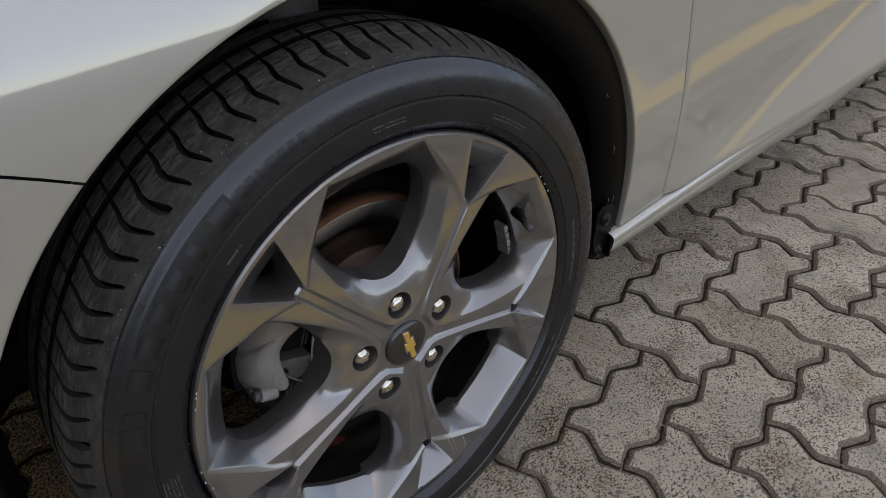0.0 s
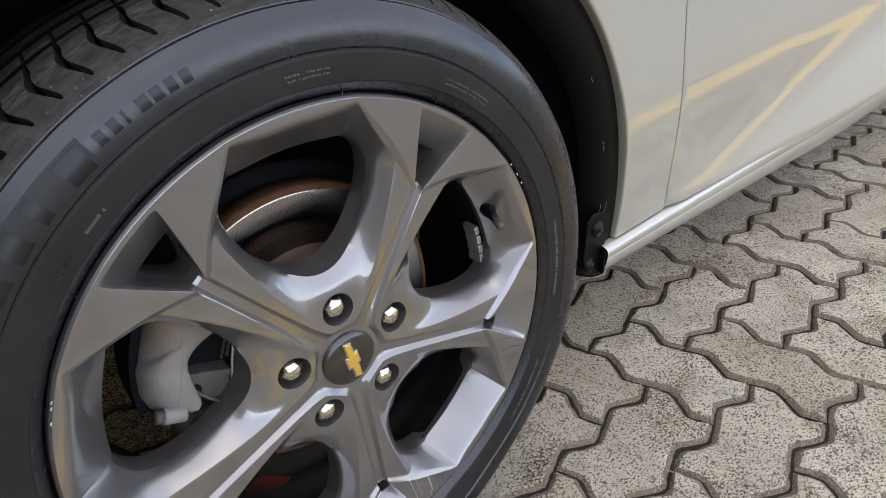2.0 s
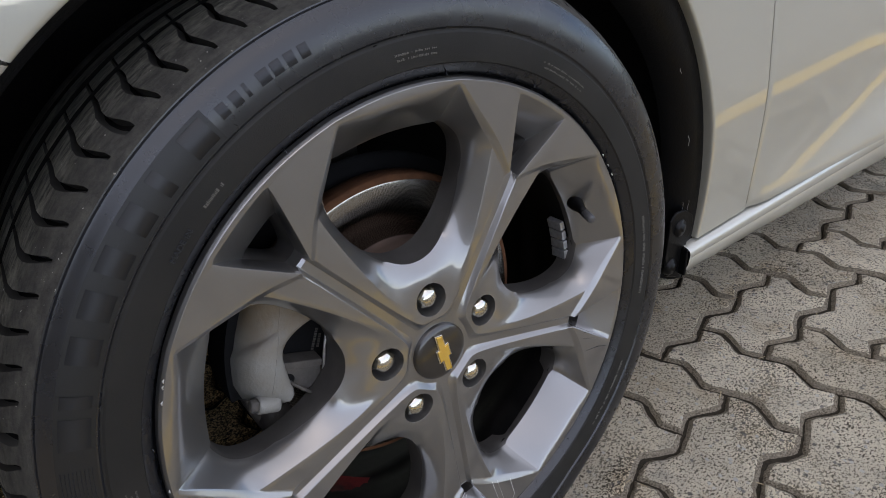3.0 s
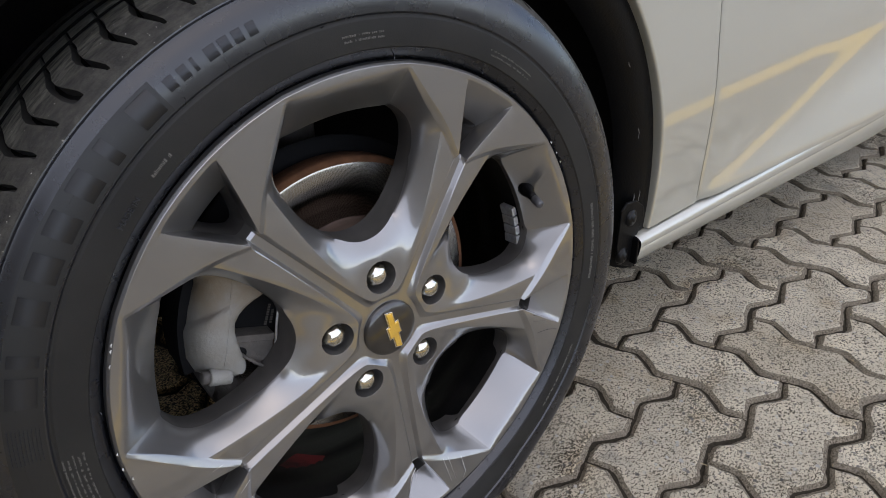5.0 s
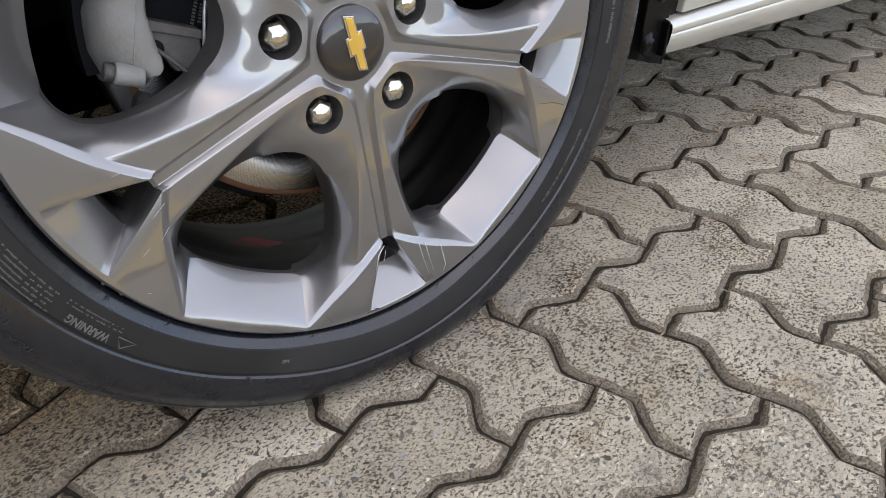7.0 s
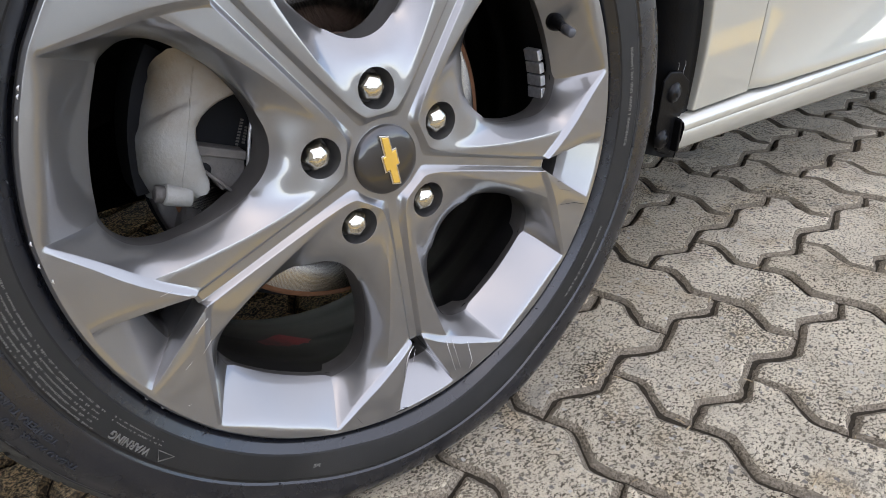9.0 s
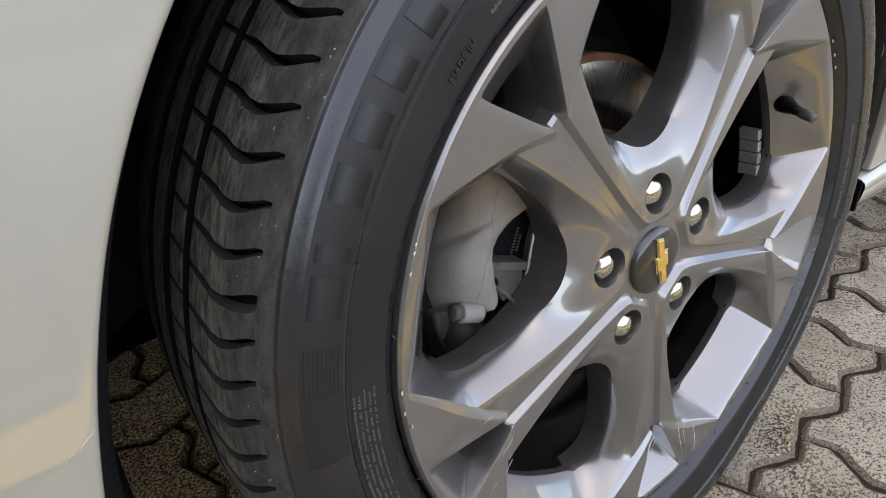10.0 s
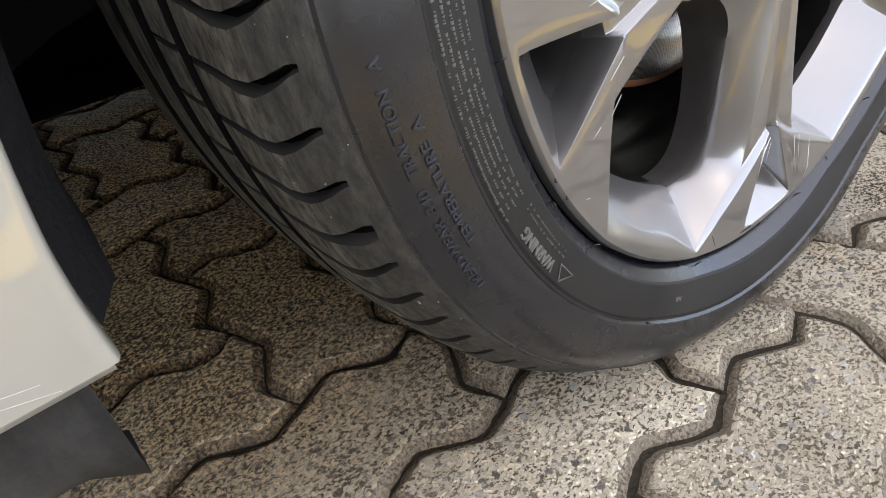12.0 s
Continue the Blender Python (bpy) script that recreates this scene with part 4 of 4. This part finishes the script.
part("spring_wire", tube("spring_wire", [hub_pt(-74, 52, 0.052), hub_pt(-76, 47, 0.046), hub_pt(-82, 33, 0.045), hub_pt(-86, 20, 0.045), hub_pt(-93, -7, 0.048)], 0.0013, 8), LEAD, caliper)
knuckle = part("steering_knuckle", arc_slab(0.085, 0.150, 182, 205, 0.075, 0.12, 8), IRON, car, "dirty cast iron steering knuckle", CAMBER)
smooth_by(knuckle, 0.006)
part("tie_rod", tube("tie_rod", [at_polar(0.14, 190, 0.07), at_polar(0.12, 198, 0.085), at_polar(0.10, 205, 0.10)], [0.012, 0.010, 0.014], 10), IRON, knuckle)

strut = part("suspension_strut", tube("suspension_strut", [(0.01, 0.17, 0.42), (0.02, 0.17, 0.58), (0.02, 0.17, 0.585), (0.03, 0.18, 0.70)], [0.026, 0.026, 0.034, 0.034], 16), IRON, car, "dusty grey suspension strut")

# ---- bodywork ----
def sill_top(x):
    return 0.233 - 0.012 * min(1, max(0, (x - 0.37) / 0.6))


def lean(x, z):
    """How far the flank leans inwards per metre of height: a soft bulge, hollow below it, and a flare that rises along the door's foot."""
    g = curve_at([(0.30, -0.034), (0.355, -0.034), (0.375, 0.0), (0.405, 0.040), (0.43, 0.058), (0.50, 0.03), (0.60, 0.0)], z)
    f = curve_at([(-0.03, 0.27), (-0.013, 0.212), (0.013, 0.125), (0.0245, 0.082), (0.047, 0.016), (0.075, -0.05)], z - 0.25 - 0.165 * (x - 0.55))
    f = g + (f - g) * min(1.0, max(0.0, (x - 0.505) / 0.03))
    return (f + g + math.sqrt((f - g) ** 2 + 0.0002)) / 2 - 0.007


def flank(x, z):
    """Depth of the flank against its height of 0.42 m."""
    n = 24
    return sum(lean(x, 0.42 + (z - 0.42) * (k + 0.5) / n) for k in range(n)) * (z - 0.42) / n


def side_y(x, z):
    """Depth of the body's outer skin."""
    y = 0.0085 + 0.011 * max(-1.0, min(1.0, x / 0.8))
    if x > 0.3:
        y += flank(min(x, 0.5), z) * min(1.0, (x - 0.3) / 0.1)
    if z > 0.60:
        y += curve_at([(-0.1, 1.6), (0.2, 0.7)], x) * (z - 0.60) ** 2
    if x < -0.40:
        y += 0.9 * (x + 0.40) ** 2
    return y


ARCH = [(-20, 0.400), (17, 0.4005), (30, 0.396), (40, 0.389), (55, 0.382), (72, 0.371), (90, 0.363), (108, 0.3595), (150, 0.3575), (165, 0.3595), (176, 0.3665), (185, 0.3755), (193, 0.387)]


def arch_r(a):
    return sum(curve_at(ARCH, a + k) for k in (-6, -3, 0, 3, 6)) / 5


def seam_x(z):
    return curve_at([(0.23, 0.502), (0.32, 0.5025), (0.40, 0.499), (0.48, 0.492), (0.56, 0.482), (0.85, 0.442)], z)


def outer_r(a):
    """How far a panel reaches from the hub along an angle."""
    c, s = math.cos(radians(a)), math.sin(radians(a))
    best = 3.0
    if c > 1e-4:
        r = 0.48 / c
        for _ in range(6):
            r = (seam_x(HUB + r * s) - 0.0014) / c
        best = min(best, r)
    if c < -1e-4:
        best = min(best, 0.88 / -c)
    if s > 1e-4:
        best = min(best, (0.80 - HUB) / s)
    return best


def split_a(r):
    """The joint between wing and bumper."""
    return 126.2 + (r - 0.366) * 62


def panel(name, a_lo, a_hi, n_a, inset=0.0):
    """A skin between two angle functions of the radius, with a rolled arch edge."""
    edge = [(0.006, 0.0150), (-0.0004, 0.0145), (-0.0006, 0.0130), (-0.0004, 0.0050), (0.0, 0.0018), (0.0008, 0.0004), (0.003, 0.0)]
    verts, us = [], steps(0, 1, n_a)
    vs = [("e", k) for k in range(len(edge))] + [("r", t) for t in (0.03, 0.06, 0.1, 0.15, 0.22, 0.3, 0.4, 0.5, 0.6, 0.7, 0.8, 0.9, 1.0)]

    def f(u, v):
        a = a_lo(0.38) + (a_hi(0.38) - a_lo(0.38)) * u
        r0 = arch_r(a)
        if v[0] == "e":
            dr, dy = edge[v[1]]
            r = r0 + dr
            deep = dy
        else:
            deep = 0.0
            for _ in range(8):
                far = max(outer_r(a), r0 + 0.004)
                r = r0 + 0.003 + (far - r0 - 0.003) * v[1] ** 1.4
                a = a_lo(r) + (a_hi(r) - a_lo(r)) * u
        a = a_lo(r) + (a_hi(r) - a_lo(r)) * u
        x, z = r * math.cos(radians(a)), HUB + r * math.sin(radians(a))
        return (x, side_y(x, z) + deep, z)

    me = grid(name, f, us, vs)
    return me


def thick(ob, t):
    m = ob.modifiers.new("thick", "SOLIDIFY")
    m.thickness, m.offset = t, -1
    return ob


wing = part("front_wing", panel("front_wing", lambda r: -math.degrees(math.asin(min(1, (HUB - sill_top(r) - 0.0026) / r))), lambda r: split_a(r) - 0.16, 120), PAINT, car, "silver painted front wing round the wheel arch")
bumper = part("front_bumper", panel("front_bumper", lambda r: split_a(r) + 0.16, lambda r: 180 + math.degrees(math.asin(min(1, 0.086 / r))), 70), PAINT, car, "silver painted bumper corner with a small scratch")
lipb = [(0.0, 0.0), (-0.0035, 0.0015), (-0.0055, 0.006), (-0.006, 0.014), (-0.0055, 0.05)]
part("bumper_lip", grid("bumper_lip", lambda x, k: (x, side_y(x, 0.212) + lipb[k][1], 0.2125 + lipb[k][0]), steps(-0.377, -0.88, 30), list(range(5))), PAINT, bumper)
DAM = material("scuffed_grey_plastic", (0.02, 0.02, 0.0195), 0.5, spec=0.3)
plug(DAM, "Base Color", mix(DAM, ramp(DAM, noise_tex(DAM, 35, 6, coords(DAM, (1, 1, 0.25)), 0.7), [(0.42, grey(0.0)), (0.72, grey(1.0))]), (0.010, 0.010, 0.0098), (0.050, 0.049, 0.046)))
bump(DAM, noise_tex(DAM, 300, 4), 0.2, 0.001)
dam = part("air_dam", grid("air_dam", lambda x, k: (x, side_y(x, 0.2) + (0.010, 0.013, 0.017, 0.021, 0.05)[k], (0.207, 0.188, 0.167, 0.158, 0.156)[k] - 0.015 * max(0.0, 1 - (-0.386 - x) / 0.018) * (0, 0, 0.4, 1, 1)[k] + 0.12 * max(0, -x - 0.42) * (k > 2)), [-0.386, -0.391, -0.397, -0.403] + steps(-0.409, -0.88, 24), [0, 1, 2, 3, 4]), DAM, bumper, "scuffed black plastic air dam")


def door_y(x, z):
    y = 0.0085 + 0.011 * max(-1.0, min(1.0, x / 0.8)) + flank(x, z)
    if z > 0.60:
        y += 0.7 * (z - 0.60) ** 2
    tuck = max(0.0, sill_top(x) + 0.016 - z)
    return y + 12.0 * tuck * tuck


def door_pt(k, t):
    """Columns from the folded front edge to the rear."""
    x = seam_x(0.25) + max(0, (1.75 - 0.5) * ((k - 2) / 42)) ** 1.3 if k > 2 else seam_x(0.25)
    z = sill_top(x) + 0.0030 + 0.565 * t
    if k < 3:
        x = seam_x(z) + (0.0010, 0.0008, 0.0011)[k]
        return (x, door_y(x, z) + (0.012, 0.0003, 0.0)[k], z)
    x += seam_x(z) - seam_x(0.25) + 0.0022
    return (x, door_y(x, z), z)


door = part("front_door", grid("front_door", door_pt, list(range(45)), [t ** 1.7 for t in steps(0, 1, 96)]), PAINT, car, "silver painted front door with soft reflections")

# near-black strips behind the panel gaps, standing in for their shade
SEAM = material("shut_line_shadow", (0.008, 0.008, 0.008), 0.9, spec=0.1)
part("door_gap_shade", grid("door_gap_shade", lambda z, k: (seam_x(z) + (-0.006, 0.008)[k], side_y(seam_x(z), z) + 0.006, z), steps(0.236, 0.79, 30), [0, 1]), SEAM, car, "dark strip painting the shade in the door gap")
part("sill_gap_shade", grid("sill_gap_shade", lambda x, k: (x, side_y(x, 0.24) + 0.010, sill_top(x) + (-0.004, 0.008)[k]), steps(0.385, 1.74, 20), [0, 1]), SEAM, car, "dark strip painting the shade above the sill")
part("bumper_gap_shade", grid("bumper_gap_shade", lambda r, k: (lambda a: (r * math.cos(radians(a)), side_y(r * math.cos(radians(a)), HUB + r * math.sin(radians(a))) + 0.005, HUB + r * math.sin(radians(a))))(split_a(r) + (-0.6, 0.6)[k]), steps(0.364, 0.72, 24), [0, 1]), SEAM, car, "dark strip painting the shade between wing and bumper")

# sill: a rounded ledge, a face with a fine line, and a tucked bottom
sill_prof = [(0.0, 0.020), (0.0, 0.006), (-0.04, -0.002), (-0.12, -0.006), (-0.22, -0.007), (-0.30, -0.0068), (-0.338, -0.0066), (-0.35, -0.0059), (-0.362, -0.0065), (-0.6, -0.0050), (-0.90, -0.0010), (-0.97, 0.003), (-1.0, 0.010), (-0.99, 0.05)]


def sill_pt(x, k):
    top = sill_top(x)
    tall = curve_at([(0.37, 0.040), (0.55, 0.047), (0.81, 0.058), (1.07, 0.072), (2.0, 0.08)], x)
    f, d = sill_prof[k]
    return (x, 0.0125 + d + 0.004, top + f * tall)


sill = part("side_sill", grid("side_sill", sill_pt, [0.3725, 0.3728, 0.374, 0.377] + steps(0.39, 1.75, 40), list(range(len(sill_prof)))), PAINT, car, "silver painted side sill below the door")
part("sill_end", mesh_of("sill_end", [sill_pt(0.3725, k) for k in range(len(sill_prof))], [tuple(range(len(sill_prof)))], False), BLACK, sill)

for pts in ([(-0.4191, 0.2228), (-0.4062, 0.2209), (-0.395, 0.2184)], [(-0.413, 0.2190), (-0.402, 0.2160), (-0.3916, 0.2130)], [(-0.3926, 0.2486), (-0.3920, 0.2480)], [(-0.3662, 0.3684), (-0.3610, 0.3720), (-0.3545, 0.3765)], [(-0.3690, 0.3672), (-0.3672, 0.3682)], [(-0.4253, 0.2260), (-0.4210, 0.2245)]):
    part("paint_scratch", tube("paint_scratch", [(x, side_y(x, z) - 0.0001, z) for x, z in pts], [0.0001] + [0.0003 if pts[0][1] > 0.3 else 0.00011] * (len(pts) - 2) + [0.0001], 5), SCUFF, bumper)

cap_end = part("sill_cap", slab("sill_cap", [(0.3690, 0.2310), (0.3722, 0.2318), (0.3722, 0.1955), (0.3672, 0.1950)], 0.0120, 0.034, 0.02), BLACK, sill, "black plastic end cap of the sill")
smooth_by(cap_end, 0.0015)

# wheel house
liner = part("wheel_arch_liner", grid("wheel_arch_liner", lambda a, v: (v[0] * arch_r(a) / 0.366 * math.cos(radians(a)), v[1], HUB + v[0] * arch_r(a) / 0.366 * math.sin(radians(a))),
             steps(-17, 193, 90), [(0.3665, 0.024), (0.362, 0.032), (0.355, 0.045), (0.352, 0.09), (0.352, 0.30), (0.30, 0.34), (0.10, 0.36), (0.01, 0.36)]), LINER, car, "black felt wheel arch liner")
part("liner_flange", grid("liner_flange", lambda a, v: ((arch_r(a) + v[0]) * math.cos(radians(a)), v[1], HUB + (arch_r(a) + v[0]) * math.sin(radians(a))), steps(-17, 62, 40),
     [(0.004, 0.026), (-0.006, 0.024), (-0.022, 0.025), (-0.034, 0.033), (-0.042, 0.050)]), BLACK, liner, "black plastic flange behind the wheel")
GLOSS = material("glossy_black_plastic", (0.003, 0.003, 0.0034), 0.35, spec=0.2)
tab = part("liner_tab", slab("liner_tab", [(0.3420, 0.2780), (0.3520, 0.2860), (0.3700, 0.2830), (0.3860, 0.2700), (0.3880, 0.2560), (0.3790, 0.2330), (0.3800, 0.2000), (0.3660, 0.1900), (0.3440, 0.2010), (0.3380, 0.2300)], 0.0205, 0.0235, 0.02), BLACK, liner, "black plastic mounting tab of the liner")
smooth_by(tab, 0.0012)
for bx, bz in ((0.358, 0.262), (0.347, 0.213)):
    part("liner_clip", lathe("liner_clip", [(0.0001, -0.002), (0.004, -0.0025), (0.0045, -0.0005), (0.0075, -0.001), (0.0095, 0.0015), (0.0098, 0.006)], 24), GLOSS, liner, "round black push clip", pose(bx + 0.005, 0.0185, bz, 0, 0, 15) @ Matrix.Scale(1.15, 4))

for a0, a1, rr in ((10, 12, 0.372), (-6, -1, 0.368), (-3, -1, 0.379), (24, 25, 0.371), (-11, -8, 0.363)):
    part("liner_scratch", tube("liner_scratch", [((rr + 0.001 * math.sin(3 * a)) * math.cos(radians(a)), 0.0242, HUB + (rr + 0.001 * math.sin(3 * a)) * math.sin(radians(a))) for a in steps(a0, a1, 6)], 0.00024, 5), LEAD, liner)

# closing panels of the car
shell = part("body_shell", mesh_of("body_shell", [(-0.86, 0.16, 0.15), (3.55, 0.06, 0.13), (3.55, 1.70, 0.13), (-0.86, 1.70, 0.15), (3.55, 0.05, 0.79), (3.55, 1.70, 0.79), (-0.86, 1.70, 0.79), (-0.86, 0.20, 0.79), (1.74, 0.05, 0.15), (1.74, 0.05, 0.79)],
             [(2, 3, 6, 5), (1, 2, 5, 4), (3, 0, 7, 6), (8, 1, 4, 9)], False), PAINT, car)
part("body_top", grid("body_top", lambda x, k: (x, (side_y(x, 0.785) + 0.001, 0.2, 1.70)[k], 0.79), steps(-0.88, 3.55, 60), [0, 1, 2]), PAINT, car)
part("floor_pan", mesh_of("floor_pan", [(0.40, 0.06, 0.20), (3.55, 0.06, 0.20), (3.55, 1.70, 0.20), (0.40, 1.70, 0.20), (-0.40, 0.36, 0.20), (-0.40, 1.70, 0.20), (-0.86, 0.20, 0.20), (-0.86, 1.70, 0.20), (0.40, 0.36, 0.20), (-0.40, 0.06, 0.2)],
     [(0, 1, 2, 3), (8, 3, 5, 4), (9, 5, 7, 6)], False), UNDER, car)

# unseen low sheet, added to keep light off the ground under the car
part("under_light_block", mesh_of("under_light_block", [(-0.86, 0.10, 0.155), (-0.43, 0.10, 0.155), (-0.43, 1.60, 0.155), (-0.86, 1.60, 0.155), (0.42, 0.40, 0.155), (0.42, 1.60, 0.155), (-0.43, 0.40, 0.155), (3.5, 0.10, 0.15), (3.5, 1.60, 0.15), (0.42, 0.10, 0.155)],
     [(0, 1, 2, 3), (6, 4, 5, 2), (9, 7, 8, 5)], False), UNDER, car, "unseen black sheet added to block light under the car")

# ---- yellow bay line on the paving beside the car ----
line_m = pose(0, 0, 0, 0, 0, 2.58)
line = part("bay_line", grid("bay_line", lambda x, y: (x, y + 0.009 * noise.noise(Vector((x * 7, y * 40, 0))) + 0.004 * noise.noise(Vector((x * 31, y * 40, 5))), 0.0035), steps(-2.75, 9, 700), [-0.576, -0.468]), YELLOW, None, "", line_m)
tagged(line, "worn yellow parking line painted on the paving", "road marking", kind="structure")

# ---- unseen plain plastered wall added in front of the car to block low sky ----
PLASTER = material("wall_plaster", (0.30, 0.25, 0.19), 0.9, spec=0.2)
plug(PLASTER, "Base Color", mix(PLASTER, noise_tex(PLASTER, 3, 7), (0.26, 0.22, 0.17), (0.40, 0.35, 0.28)))
bump(PLASTER, noise_tex(PLASTER, 120, 5), 0.4, 0.004)
wall_ob = part("sky_block_wall", slab("sky_block_wall", [(-2.95, -0.02), (-2.75, -0.02), (-2.75, 2.4), (-2.95, 2.4)], -4.0, 4.5), PLASTER, None, "", line_m)
tagged(wall_ob, "unseen plain plastered wall added to block the low sky", "wall", kind="structure")

# ---- paving: herringbone of wavy concrete pavers ----
pavement = new("pavement")
tagged(pavement, "interlocking wavy concrete pavers in herringbone", "pavement", kind="structure")
pavement_mats = [paver_mesh(2, 1, k) for k in range(5)], [paver_mesh(1, 2, 10 + k) for k in range(5)]
plain_mats = [paver_mesh(2, 1, 20, 1)], [paver_mesh(1, 2, 30, 1)]
for group in pavement_mats + plain_mats:
    for me in group:
        me.materials.append(STONE)
        me.materials.append(GRIME)
        me.materials.append(SAND)
rnd = random.Random(5)
near, far = [], []
for i in range(-60, 60):
    for j in range(-60, 60):
        for kind, (ox, oy) in enumerate(((-2 + i + 2 * j, -1 - i + 2 * j), (i + 2 * j, -1 - i + 2 * j))):
            nx, ny = ((2, 1), (1, 2))[kind]
            c = A0 + E1 * (ox + nx / 2) + E2 * (oy + ny / 2)
            if -2.62 < c.x < 5.2 and -3.2 < c.y < 3.6:
                here = (abs(c.x - 0.42) / 1.05) ** 2 + (abs(c.y + 0.0) / 0.75) ** 2
                (near if here < 1 else far).append((here, kind, c))
near.sort(key=lambda q: q[0])
far += near[300:]
for _, kind, c in near[:300]:
    me = pavement_mats[kind][rnd.randrange(5)]
    part("paver", me, None, pavement, "", pose(c.x, c.y, rnd.uniform(-0.0022, 0.0010), rnd.uniform(-0.5, 0.5), rnd.uniform(-0.5, 0.5), rnd.uniform(-0.4, 0.4)))
verts, faces, slots = [], [], []
for here, kind, c in far:
    me = pavement_mats[kind][rnd.randrange(5)] if here < 4 else plain_mats[kind][0]
    dz, base = rnd.uniform(-0.0022, 0.0010), len(verts)
    verts += [(v.co.x + c.x, v.co.y + c.y, v.co.z + dz) for v in me.vertices]
    faces += [tuple(base + k for k in q.vertices) for q in me.polygons]
    slots += [q.material_index for q in me.polygons]
rest = mesh_of("paver_field", verts, faces)
rest.materials.append(STONE)
rest.materials.append(GRIME)
rest.materials.append(SAND)
rest.polygons.foreach_set("material_index", slots)
tagged(part("paver_field", rest, None, pavement), kind="stuff")

# ---- dry straw and grit caught in the joints ----
rnd = random.Random(23)
verts, faces = [], []
for k in range(150):
    i, j, along = rnd.randint(-3, 10), rnd.randint(-6, 4), rnd.random()
    c = A0 + E1 * (i + (along if k % 2 else rnd.uniform(-0.05, 0.05))) + E2 * (j + (rnd.uniform(-0.05, 0.05) if k % 2 else along))
    way = (E1 if k % 2 else E2).normalized()
    turn = rnd.uniform(-0.6, 0.6)
    way = Vector((way.x * math.cos(turn) - way.y * math.sin(turn), way.x * math.sin(turn) + way.y * math.cos(turn)))
    long, wide, z = rnd.uniform(0.002, 0.014), rnd.uniform(0.0004, 0.0010), rnd.uniform(-0.006, -0.001)
    side = Vector((-way.y, way.x)) * wide
    base = len(verts)
    for t, lift in ((-1, 0.0), (0, 0.0016), (1, rnd.uniform(0.0, 0.002))):
        for sx, up in ((-1, 0), (1, 0), (0, 1)):
            q = c + way * (t * long / 2) + side * sx
            verts.append((q.x, q.y, z + lift + up * wide))
    for a in (0, 3):
        faces += [(base + a + n, base + a + (n + 1) % 3, base + a + 3 + (n + 1) % 3, base + a + 3 + n) for n in range(3)]
STRAW = material("dry_straw", (0.36, 0.27, 0.15), 0.8, spec=0.2)
plug(STRAW, "Base Color", mix(STRAW, noise_tex(STRAW, 30, 3), (0.16, 0.11, 0.06), (0.50, 0.40, 0.25)))
straw = part("joint_litter", mesh_of("joint_litter", verts, faces, False), STRAW)
tagged(straw, "bits of dry straw and grit in the joints", "litter", kind="stuff")
